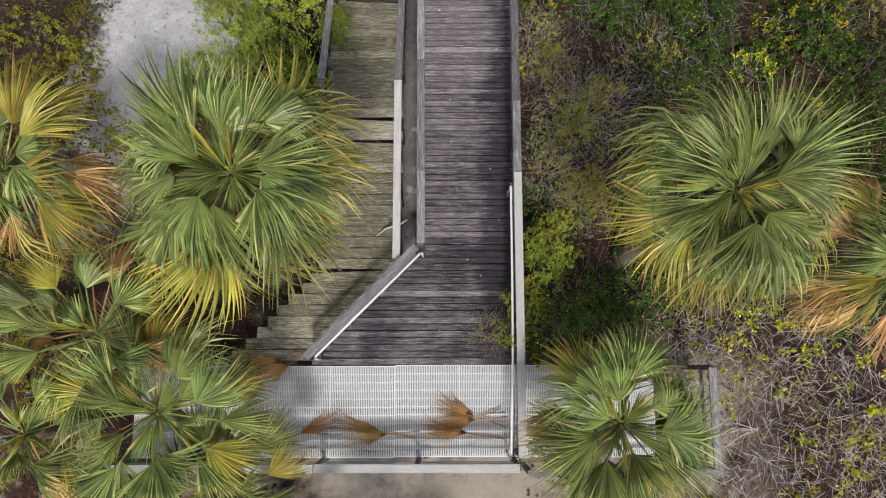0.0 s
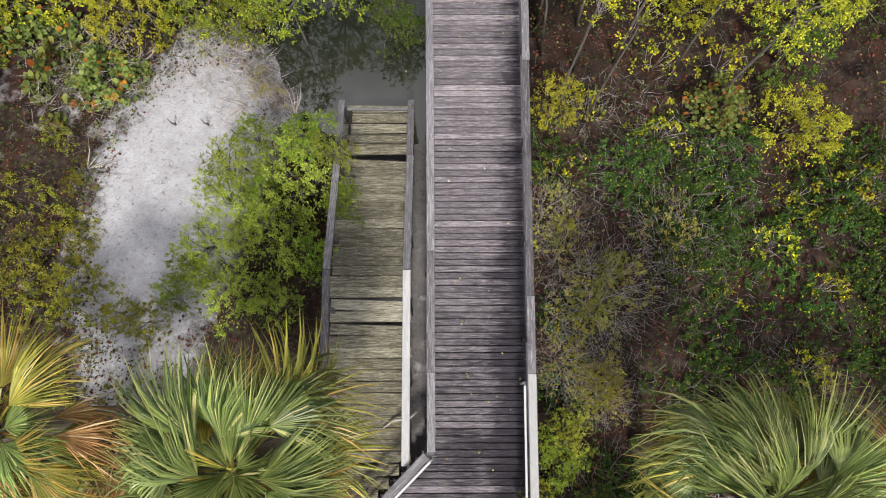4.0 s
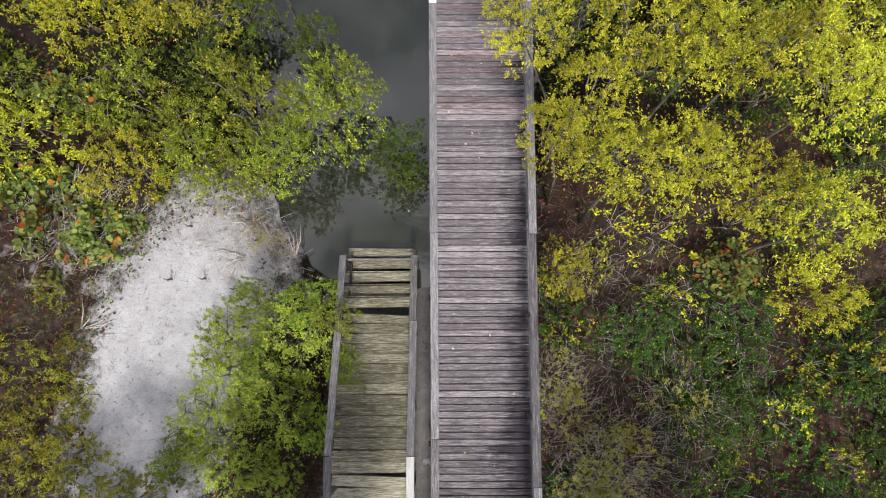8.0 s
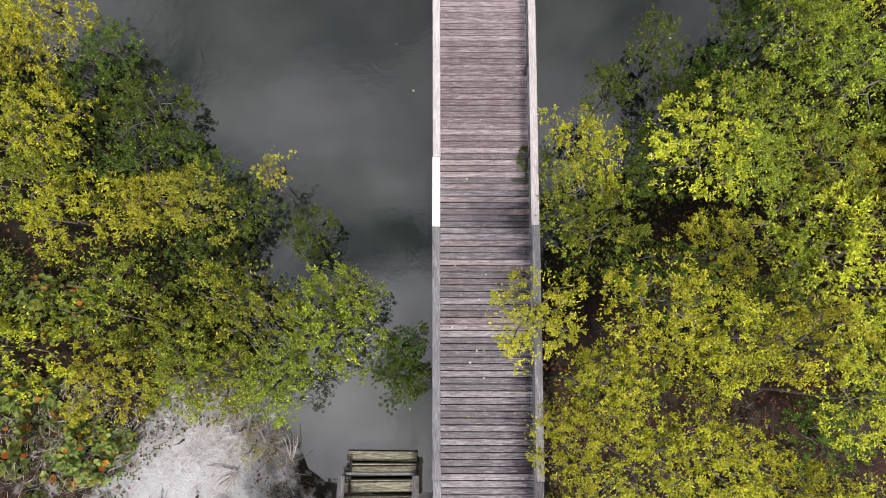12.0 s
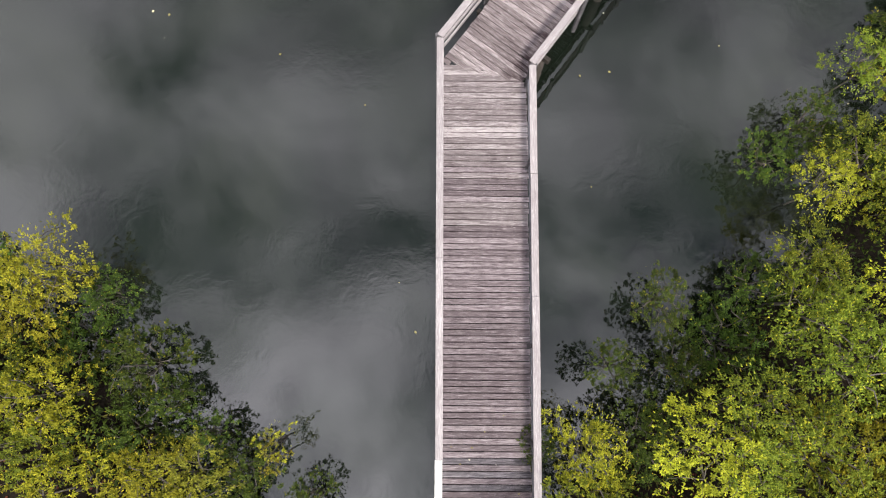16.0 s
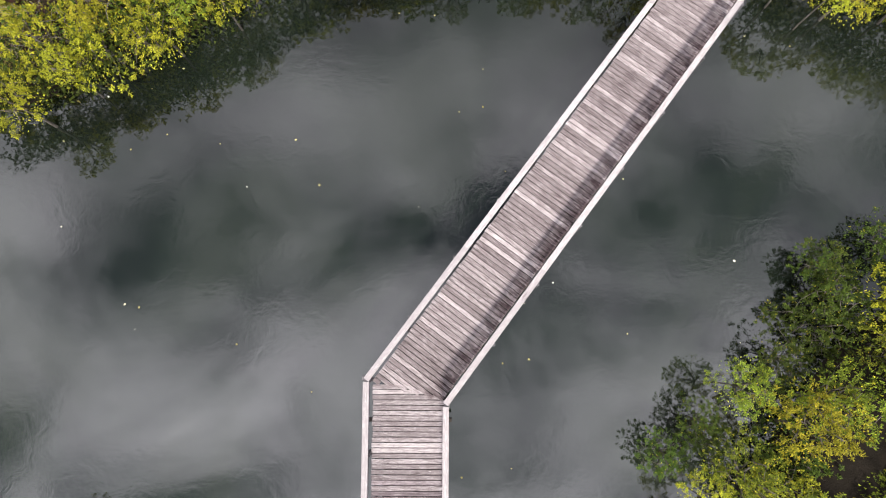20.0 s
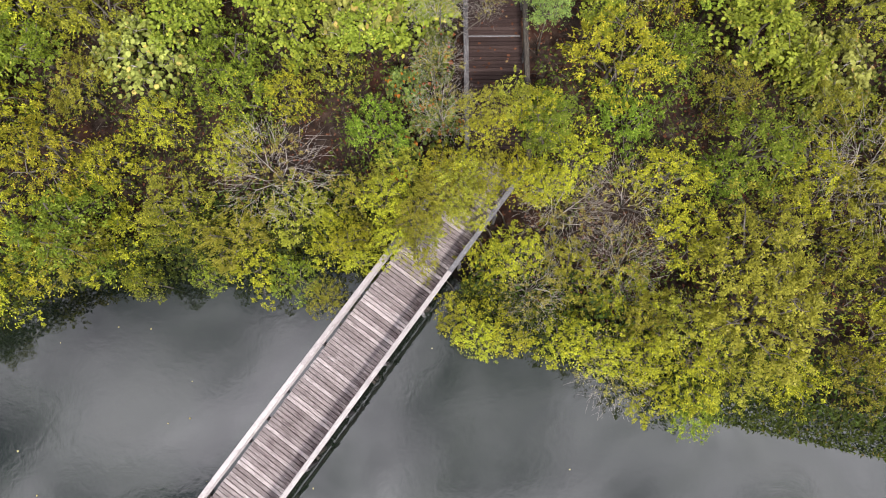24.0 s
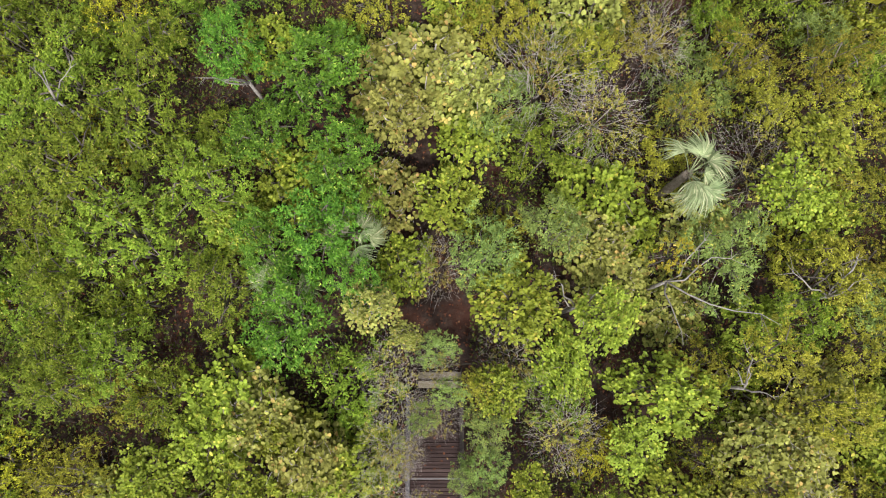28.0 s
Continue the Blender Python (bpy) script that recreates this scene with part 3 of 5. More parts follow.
# the slanting stretch over the river
A_L, A_R = Vector((-0.15, 21.49, 0)), Vector((1.73, 20.93, 0))
B_L, B_R = Vector((11.68, 37.29, 0)), Vector((13.5, 36.76, 0))
way = ((B_L + B_R) / 2 - (A_L + A_R) / 2)
span = way.length
way.normalize()
side = Vector((way.y, -way.x, 0))
mid0 = (A_L + A_R) / 2
HALF = 0.88
slant = thing("boardwalk", "bleached timber boardwalk slanting across the open river", "boardwalk")
boards = board_set("board", 2 * HALF - 0.06, M_DECK_FAR)
head = math.degrees(math.atan2(side.y, side.x))
s = -0.31
while s < span + 0.32:
    hi = min(HALF - 0.03, s / 0.405 + 0.1)
    lo = max(0.03 - HALF, (s - span) / 0.426 - 0.1)
    c = mid0 + way * s + side * (hi + lo) / 2
    me = boards[rnd.randrange(5)] if hi - lo > 1.68 else timber("board", max(0.08, hi - lo), BOARD, 0.038, M_DECK_FAR, seed=int(s * 90))
    part("board", me, slant, pose(c.x, c.y, DECK - 0.019 + rnd.uniform(-0.004, 0.004), rnd.uniform(-0.6, 0.6), 0, head + rnd.uniform(-0.15, 0.15)))
    s += BOARD_PITCH
for o in (-0.72, 0, 0.72):
    a = mid0 + way * 0.5 + side * o
    b = mid0 + way * (span - 0.5) + side * o
    beam_between("stringer", (a.x, a.y, DECK - 0.14), (b.x, b.y, DECK - 0.14), 0.06, 0.2, M_FRAME, slant)
for i in range(7):
    c = mid0 + way * (1.2 + 2.75 * i)
    a, b = c - side * 1.0, c + side * 1.0
    beam_between("cross_beam", (a.x, a.y, DECK - 0.34), (b.x, b.y, DECK - 0.34), 0.1, 0.2, M_FRAME, slant)
    for o in (-0.78, 0.78):
        q = c + side * o
        pile(slant, q.x, q.y, -1.3, DECK - 0.44)
# The last cap length is darker timber, standing for the trees' shade on it.
railing(slant, (A_L.x, A_L.y, DECK), (B_L.x, B_L.y, DECK), cap_materials=(M_RAIL_FAR, M_RAIL_FAR, M_RAIL_FAR, M_RAIL_FAR, M_RAIL), seed=6, low=M_RAIL_FAR, out=-0.06 * side)
railing(slant, (A_R.x, A_R.y, DECK), (B_R.x, B_R.y, DECK), cap_materials=(M_RAIL_FAR, M_RAIL_FAR, M_RAIL_FAR, M_RAIL_FAR, M_RAIL), seed=7, low=M_RAIL_FAR, out=0.075 * side)

# the stretch in the woods
woods = thing("boardwalk", "dark reddish timber boardwalk under the trees, shade put into its colour", "boardwalk")
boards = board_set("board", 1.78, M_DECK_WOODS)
y = 36.86
while y < 44.3:
    begin = 11.45 + (37.29 - y) / 0.272
    if begin > 11.75:
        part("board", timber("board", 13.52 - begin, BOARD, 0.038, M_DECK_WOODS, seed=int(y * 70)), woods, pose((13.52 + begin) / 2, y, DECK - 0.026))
        y += BOARD_PITCH
        continue
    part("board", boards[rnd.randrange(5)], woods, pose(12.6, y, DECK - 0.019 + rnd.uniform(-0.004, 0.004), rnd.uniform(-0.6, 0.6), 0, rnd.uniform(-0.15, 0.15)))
    y += BOARD_PITCH
for x in (11.85, 12.6, 13.35):
    beam_between("stringer", (x, 36.95, DECK - 0.14), (x, 44.3, DECK - 0.14), 0.06, 0.2, M_FRAME, woods)
for yy in (37.7, 40.4, 43.2):
    for x in (11.85, 13.35):
        pile(woods, x, yy, 0.2, DECK - 0.24)
railing(woods, (11.68, 37.4, DECK), (11.68, 44.3, DECK), material=M_RAIL_DARK, seed=8, low=M_RAIL_DARK)
railing(woods, (13.52, 36.9, DECK), (13.52, 44.3, DECK), material=M_FRAME, seed=9, low=M_FRAME)
beam_between("batten", (11.75, 41.34, DECK + 0.012), (13.45, 41.34, DECK + 0.012), 0.045, 0.022, M_RAIL, woods)
steps = thing("stairs", "pale timber steps at the end of the woodland boardwalk", "stairs")
for k in range(2):
    part("tread", timber("tread", 1.55, 0.26, 0.045, M_TREAD, seed=k), steps, pose(12.75, 44.6 + 0.3 * k, DECK - 0.1 - 0.15 * k))
for x in (11.95, 13.55):
    beam_between("stringer", (x, 44.35, DECK - 0.12), (x, 45.15, DECK - 0.5), 0.05, 0.25, M_FRAME, steps)

# ---- old ramp down to the water ----
ramp = thing("ramp", "old green-stained timber ramp sloping down into the water", "ramp")


def ramp_z(yy):
    return 2.0 if yy < 3.3 else 2.0 - 0.36 * (yy - 3.3)


planks = [timber("plank", 1.5 + 0.03 * i, 0.2, 0.04, M_RAMP, seed=20 + i, wear=0.006) for i in range(4)]
y = -1.86
while y < 6.0:
    tilt = -math.degrees(math.atan(0.36)) if y > 3.3 else 0
    gap = rnd.random()
    x0 = -1.27 if y >= -0.2 else -1.27 + 0.96 * (y + 0.2)
    part("plank", planks[rnd.randrange(4)], ramp, pose(x0 + rnd.uniform(-0.02, 0.02), y, ramp_z(y) - 0.02 + rnd.uniform(-0.006, 0.006), tilt + rnd.uniform(-1.2, 1.2), rnd.uniform(-0.4, 0.4), rnd.uniform(-0.5, 0.5) if gap < 0.91 else rnd.choice((-2.2, 2.0))))
    y += (0.213 if gap < 0.91 else 0.26) * math.cos(math.radians(tilt))
for i, yy in enumerate((6.15, 6.42, 6.72, 7.02, 7.3)):
    part("tread", planks[i % 4], ramp, pose(-1.27, yy, 0.98 - 0.16 * i, rnd.uniform(-3, 3), 0, rnd.uniform(-1, 1)))
    if i < 4:
        part("riser", timber("riser", 1.46, 0.03, 0.13, M_RAMP, seed=40 + i), ramp, pose(-1.27, yy + 0.13, 0.9 - 0.16 * i))
beam_between("cross_bar", (-2.0, 7.06, 1.02), (-0.54, 7.06, 1.02), 0.05, 0.09, M_RAIL, ramp)
for x in (-1.98, -0.52):
    lo = (x, 7.08, 1.48)
    hi = (x, 3.3, 2.86)
    brk = lerp(lo, hi, 0.36)
    beam_between("rail_cap", lo, brk, 0.14, 0.038, M_RAIL_DARK, ramp)
    beam_between("rail_cap", brk + Vector((0.01, -0.01, 0)), hi, 0.14, 0.038, M_RAIL if x > -1 else M_RAIL_DARK, ramp)
    beam_between("rail_cap", (x, 3.28, 2.86), (x, -0.15 if x > -1 else 1.4, 2.88), 0.14, 0.038, M_RAIL_NEW if x > -1 else M_RAIL_DARK, ramp)
    for yy in (7.0, 5.5, 4.0, 2.6, 1.2, 0.0):
        beam_between("post", (x, yy, ramp_z(yy) - 0.9), (x, yy, ramp_z(yy) + 0.83), 0.09, 0.09, M_RAIL_DARK, ramp)
    beam_between("stringer", (x * 0.96 - 0.02, 3.3, 1.85), (x * 0.96 - 0.02, 7.2, 0.46), 0.05, 0.2, M_FRAME, ramp)
    beam_between("stringer", (x * 0.96 - 0.02, -1.9, 1.86), (x * 0.96 - 0.02, 3.3, 1.86), 0.05, 0.2, M_FRAME, ramp)
stick = tubes("fallen_branch", [([(-0.98, 0.42, 2.05), (-0.78, 0.56, 2.1), (-0.5, 0.6, 2.3), (-0.36, 0.72, 2.2)], [0.012, 0.022, 0.025, 0.02])], M_TWIG, 6)
tagged(new("fallen_branch", stick), "bare dead branch lying across the old ramp", "branch")

# ---- grating landing ----
landing = thing("landing", "pale grey grating landing at the foot of the boardwalk", "landing")


def grating_panel(w, h):
    """Bars along y and cross bars along x, in one mesh."""
    verts, faces = [], []

    def bar(x0, x1, y0, y1, z0, z1):
        o = len(verts)
        verts.extend([(x0, y0, z0), (x1, y0, z0), (x1, y1, z0), (x0, y1, z0), (x0, y0, z1), (x1, y0, z1), (x1, y1, z1), (x0, y1, z1)])
        faces.extend([tuple(o + i for i in q) for q in ((4, 5, 6, 7), (0, 1, 5, 4), (1, 2, 6, 5), (2, 3, 7, 6), (3, 0, 4, 7))])
    n = int(w / 0.032)
    for i in range(n + 1):
        x = -w / 2 + i * w / n
        bar(x - 0.0085, x + 0.0085, -h / 2, h / 2, -0.03, 0)
    m = int(h / 0.15)
    for i in range(m + 1):
        yy = -h / 2 + i * h / m
        bar(-w / 2, w / 2, yy - 0.009, yy + 0.009, -0.03, -0.003)
    return mesh_of("grating_panel", verts, faces, M_GRATE)


panel = grating_panel(1.2, 1.66)
for i in range(-4, 4):
    part("grating_panel", panel, landing, pose(0.02 + 1.215 * i, -2.9 + rnd.uniform(-0.008, 0.008), DECK - 0.002 * (i % 2)))
for yy in (-2.08, -2.9, -3.66):
    beam_between("joist", (-5.4, yy, DECK - 0.13), (5.0, yy, DECK - 0.13), 0.06, 0.19, M_FRAME, landing)
for x in (-4.6, -2.2, 0.0, 1.7, 4.8):
    pile(landing, x, -3.68, 0.5, DECK - 0.05, 0.1)
railing(landing, (-5.4, -3.78, DECK), (1.62, -3.78, DECK), cap_materials=(M_RAIL_NEW,), rails=3, seed=11)
railing(landing, (5.0, -3.9, DECK), (5.0, -2.1, DECK), cap_materials=(M_RAIL,), rails=2, seed=12)
railing(landing, (1.8, -3.86, DECK), (5.0, -3.86, DECK), cap_materials=(M_RAIL,), rails=2, seed=13)


# ---- trees and shrubs ----
def unit(v):
    return v / np.maximum(np.linalg.norm(v, axis=-1, keepdims=True), 1e-6)


def leaf_mesh(name, base, along, across, up, length, width, material, rounded=False):
    """Many leaves in one mesh: small pointed blades, or six-sided rounds folded a little along the rib."""
    n = len(base)
    L, W = length[:, None], width[:, None]
    if rounded:
        prof = ((0.0, 0.0), (0.22, 0.42), (0.62, 0.5), (1.0, 0.0), (0.62, -0.5), (0.22, -0.42))
    else:
        prof = ((1.0, 0.0), (0.16, 0.5), (0.3, -0.5))
    k = len(prof)
    co = np.empty((n, k, 3))
    for i, (a, s) in enumerate(prof):
        co[:, i] = base + along * L * a + across * W * s + up * (W * abs(s) * 0.35 - L * 0.18 * a * a)
    if rounded:
        tri = np.array([[0, 1, 2], [0, 2, 3], [0, 3, 4], [0, 4, 5]])
    else:
        tri = np.array([[0, 1, 2]])
    idx = (np.arange(n)[:, None, None] * k + tri[None]).reshape(-1, 3)
    me = bpy.data.meshes.new(name)
    me.vertices.add(n * k)
    me.vertices.foreach_set("co", co.ravel())
    me.loops.add(idx.size)
    me.loops.foreach_set("vertex_index", idx.ravel().astype(np.int32))
    me.polygons.add(len(idx))
    me.polygons.foreach_set("loop_start", np.arange(0, idx.size, 3, dtype=np.int32))
    me.update(calc_edges=True)
    me.materials.append(material)
    return me


def rosettes(rng, tips, aim, per, length):
    """Leaves in whorls round twig tips: base points and the three directions of each."""
    n = len(tips) * per
    c = np.repeat(tips, per, 0)
    a = np.repeat(aim, per, 0)
    out = unit(rng.normal(size=(n, 3)))
    out = unit(out + a * 0.55)
    base = c + out * length * rng.uniform(0.0, 0.75, (n, 1)) - a * length * rng.uniform(0, 1.6, (n, 1))
    along = unit(out + a * 0.25 + rng.normal(size=(n, 3)) * 0.2)
    nrm = unit(np.array([0, 0, 1.0]) + a * 0.5 + rng.normal(size=(n, 3)) * 0.38)
    across = unit(np.cross(along, nrm))
    return base, along, across, np.cross(across, along)


SPECIES = {
    # boughs, tips a bough, leaves a tip, leaf length, leaf width, rounded, bare twigs
    "A": (17, 10, 17, 0.088, 0.040, False, 16),
    "B": (17, 10, 18, 0.088, 0.042, False, 14),
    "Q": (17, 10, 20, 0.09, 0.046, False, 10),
    "T": (16, 11, 16, 0.1, 0.04, False, 18),
    "O": (16, 11, 15, 0.088, 0.044, False, 12),
    "Y": (9, 9, 18, 0.082, 0.036, False, 14),
    "C": (11, 7, 9, 0.170, 0.175, True, 10),
    "E": (15, 11, 20, 0.078, 0.043, False, 6),
    "D": (10, 8, 10, 0.078, 0.036, False, 0),
    "S": (16, 11, 16, 0.09, 0.044, False, 16),
    "K": (15, 11, 15, 0.11, 0.078, True, 16),
    "L": (14, 11, 17, 0.122, 0.042, False, 14),
    "P": (13, 9, 13, 0.130, 0.11, True, 50),
    "V": (7, 5, 9, 0.105, 0.062, True, 0),
    "N": (16, 11, 16, 0.1, 0.05, False, 14),
    "G": (16, 11, 17, 0.115, 0.056, False, 12),
}
WORDS = {
    "A": ("mangrove_tree", "yellow-green mangrove tree with small leathery leaves", "tree"),
    "B": ("mangrove_tree", "green mangrove tree leaning over the dark water", "tree"),
    "Q": ("mangrove_tree", "low dark green mangrove over the river's edge, shade put into its leaf colour", "tree"),
    "T": ("bush", "light green bush with slender leaves at the sand's edge", "bush"),
    "O": ("bush", "olive-green bush with fine dull leaves", "bush"),
    "Y": ("sapling", "slender sapling with bright yellow leaves at the water", "sapling"),
    "C": ("sea_grape", "sea grape shrub with large round leaves, some turned red", "shrub"),
    "E": ("shrub", "low dark green shrub sprinkled with yellow leaves", "shrub"),
    "D": ("shrub", "half-dead shrub of bare grey twigs and sparse leaves", "shrub"),
    "S": ("tree", "soft grey-green tree with fine leaves", "tree"),
    "K": ("tree", "lime-green tree with broad rounded leaves", "tree"),
    "L": ("tree", "light green tree with long narrow leaves", "tree"),
    "P": ("tree", "pale yellowed tree with round leaves and bare branches", "tree"),
    "V": ("vine", "trailing vine with bright yellow-green leaves", "vine"),
    "N": ("tree", "mid-green broadleaf tree with a full crown", "tree"),
    "G": ("tree", "bright green tree with glossy leaves", "tree"),
}


def crown_shape(rng, boughs, tips, r):
    """Twig tips on the upper sides of rounded boughs, which lie over an uneven dome of radius r with its top at z = 0."""
    i = np.arange(boughs)
    az = i * 2.4 + rng.uniform(-0.4, 0.4, boughs)
    rr = np.sqrt((i + 0.5) / boughs) * rng.uniform(0.82, 1.12, boughs)
    ph = rng.uniform(0, 2 * np.pi, 2)
    rad = r * 0.82 * rr * (1 + 0.15 * np.sin(2 * az + ph[0]) + 0.12 * np.sin(3 * az + ph[1]))
    z = -0.62 * r * rr ** 2 - rng.uniform(0, 0.85, boughs) * r * 0.7 - 0.1
    hub = np.stack([rad * np.cos(az), rad * np.sin(az), z], -1)
    size = r * rng.uniform(0.15, 0.3, boughs)
    aim = unit(rng.normal(size=(boughs * tips, 3)) * np.array([1, 1, 0.8]) + np.array([0, 0, 0.75]))
    tip = np.repeat(hub, tips, 0) + aim * np.repeat(size, tips)[:, None] * rng.uniform(0.75, 1.15, (boughs * tips, 1)) * np.array([1.25, 1.25, 0.8])
    return hub, tip, aim


MODELS = {}


def tree_model(sp, variant):
    """Meshes of crown and wood for a tree 1.5 m in radius, the top of its crown at the origin."""
    key = (sp, variant)
    if key in MODELS:
        return MODELS[key]
    rng = np.random.default_rng(100 * variant + ord(sp))
    boughs, tips, per, ll, lw, rounded, bare = SPECIES[sp]
    if rounded:
        per, ll, lw = round(0.9 * per), 1.1 * ll, 1.1 * lw
    else:
        per, ll, lw = round(1.5 * per), 0.94 * ll, 0.98 * lw
    hub, c, aim = crown_shape(rng, boughs, tips, 1.5)
    clumps = len(c)
    base, along, across, up = rosettes(rng, c, aim, per, ll)
    size = rng.uniform(0.65, 1.2, len(base))
    inner = {"D": 60, "V": 6, "C": 120, "A": 480, "B": 520, "Y": 60}.get(sp, 330)
    az, rr = rng.uniform(0, 2 * np.pi, inner), 1.3 * np.sqrt(rng.uniform(0, 1, inner))
    base2 = np.stack([rr * np.cos(az), rr * np.sin(az), -0.55 - 0.3 * rr ** 2 - rng.uniform(0, 0.7, inner)], -1)
    along2 = unit(np.stack([np.cos(az), np.sin(az), rng.normal(0, 0.4, inner)], -1) + rng.normal(size=(inner, 3)) * 0.5)
    across2 = unit(np.cross(along2, unit(np.array([0, 0, 1.0]) + rng.normal(size=(inner, 3)) * 0.3)))
    base, along, across = np.concatenate([base, base2]), np.concatenate([along, along2]), np.concatenate([across, across2])
    up = np.cross(across, along)
    size = np.concatenate([size, rng.uniform(1.0, 1.5, inner)])
    n = len(base)
    crown = leaf_mesh("crown", base, along, across, up, ll * size, lw * size * rng.uniform(0.85, 1.1, n), LEAF[sp], rounded)
    runs = []
    low = np.array([0, 0, -2.2])
    hubs = []
    for i in range(7):
        a = 2 * np.pi * (i + rng.uniform(-0.3, 0.3)) / 7
        h = np.array([np.cos(a) * 0.62, np.sin(a) * 0.62, -0.75]) * np.array([1, 1, 1]) * rng.uniform(0.8, 1.2)
        hubs.append(h)
        m = (low + h) / 2 + rng.normal(0, 0.1, 3)
        runs.append(([tuple(low), tuple(m), tuple(h)], [0.05, 0.036, 0.02]))
    hubs = np.array(hubs)
    for p in hub:
        h = hubs[np.argmin(((hubs - p) ** 2).sum(1))]
        m = (h + p) / 2 + rng.normal(0, 0.07, 3)
        runs.append(([tuple(h), tuple(m), tuple(p + np.array([0, 0, -0.03]))], [0.018, 0.014, 0.009]))
    for k, p in enumerate(c):
        if k % 8 == 0:
            h = hub[k // tips]
            runs.append(([tuple(h), tuple(p)], [0.008, 0.003]))
    for i in range(bare):
        p = c[rng.integers(clumps)] + rng.normal(0, 0.12, 3)
        q = p + unit(rng.normal(size=3) + np.array([0, 0, 0.5])) * rng.uniform(0.2, 0.5)
        m = (p + q) / 2 + rng.normal(0, 0.04, 3)
        runs.append(([tuple(p), tuple(m), tuple(q)], [0.009, 0.006, 0.003]))
    thin = 0.4 if sp in "DV" else 1.0
    runs = [(pts, [w * thin for w in radii]) for pts, radii in runs]
    if sp == "D":
        for i in range(360):
            a, d = rng.uniform(0, 2 * np.pi), 1.35 * np.sqrt(rng.uniform(0, 1))
            p = np.array([d * np.cos(a), d * np.sin(a), -1.5 + rng.uniform(0, 1.1) - 0.3 * d])
            q = p + unit(np.array([np.cos(a), np.sin(a), 0.6]) + rng.normal(size=3) * 0.8) * rng.uniform(0.3, 0.85)
            runs.append(([tuple(p), tuple(q)], [0.0046, 0.002]))
    wood = tubes("branch_tangle", runs, M_TWIG if sp in "DPV" else M_BARK, 3)
    MODELS[key] = (crown, wood)
    return MODELS[key]


TRUNKS = {}
PLANTED = []
place = random.Random(11)


def clear_foot(x, y):
    """A place for the trunk beside the decks, near (x, y)."""
    if y < 7.6 and -2.4 < x < 2.2 and y > -1.9:
        x = 2.25 if x > -0.1 else -2.45
    elif y < 21.6 and -0.6 < x < 2.2 and y >= 7.6:
        x = 2.25 if x > 0.8 else -0.7
    elif -4.3 < y < -1.8 and -5.6 < x < 5.3:
        y = -4.5
    elif 11.2 < x < 14.0 and 36 < y < 45.6:
        x = 11.15 if x < 12.6 else 14.1
    elif 21 < y < 37.5:
        off = x * 0.8024 - y * 0.5966 + 11.986
        if abs(off) < 1.25:
            k = (1.35 if off > 0 else -1.35) - off
            x, y = x + 0.8024 * k, y - 0.5966 * k
    return x, y


def inland(px, py):
    return max(np.interp(px, BED_X, NEAR_Y) - py, py - np.interp(px, FAR_X, FAR_Y))


def plant(sp, rows):
    """Trees of one kind at (x, y, crown radius, crown top)."""
    for x, y, r, top in rows:
        name, label, category = WORDS[sp]
        PLANTED.append((x, y, r))
        crown, wood = tree_model(sp, place.randrange(4))
        fx, fy = clear_foot(x, y)
        ob = thing(name, label, category, group=name + " stand", m=pose(fx, fy, float(ground_height(fx, fy)) - 0.1))
        k = r / 1.5
        kz = max(0.55, min(k, 1.3))
        turn = place.uniform(0, 360)
        z = top + place.uniform(-0.35, 0.4) * min(1.0, r) - ob.matrix_basis.translation.z
        m = pose(x - fx, y - fy, z, place.uniform(-9, 9), place.uniform(-9, 9), turn) @ Matrix.Diagonal((k * place.uniform(0.85, 1.15), k * place.uniform(0.8, 1.2), kz * place.uniform(0.9, 1.2), 1))
        part("crown", crown, ob, m)
        tagged(part("branch_tangle", wood, ob, m), kind="stuff")
        h = round(max(0.3, z - 2.2 * kz + 0.08), 1)
        fat = 0.28 if sp in "DV" else max(0.3, min(1.0, k * k))
        key = (h, round(x - fx, 1), round(y - fy, 1), round(fat, 1))
        if key not in TRUNKS:
            dx, dy = x - fx, y - fy
            TRUNKS[key] = tubes("trunk", [([(0.05, 0.02, -0.2), (dx * 0.25, 0.04 + dy * 0.25, h * 0.5), (dx, dy, h), (dx, dy + 0.01, h + 0.25)], [0.1 * fat, 0.075 * fat, 0.05 * fat, 0.006])], M_BARK, 8)
        part("trunk", TRUNKS[key], ob)


plant("B", [
    (-2.4, 9.9, 1.2, 2.6), (-3.8, 10.3, 1.3, 2.6), (-6.9, 10.5, 1.3, 2.6), (-5.7, 9.9, 1.1, 2.6),
    (-1.9, 10.7, 0.7, 2.6), (-4.0, 9.0, 1.0, 2.6), (-3.0, 8.9, 0.8, 2.6), (-5.1, 9.0, 1.0, 2.6), 
    (-8.5, 13.2, 1.2, 2.6), 
])
plant("B", [
    (2.0, 33.4, 0.7, 3.0), (3.1, 34.9, 1.3, 3.0), (3.8, 33.6, 0.6, 3.0), (6.4, 33.6, 0.9, 3.0), (18.4, 29.5, 1.1, 3.0), 
    (-9.8, 14.8, 1.2, 2.5),
])
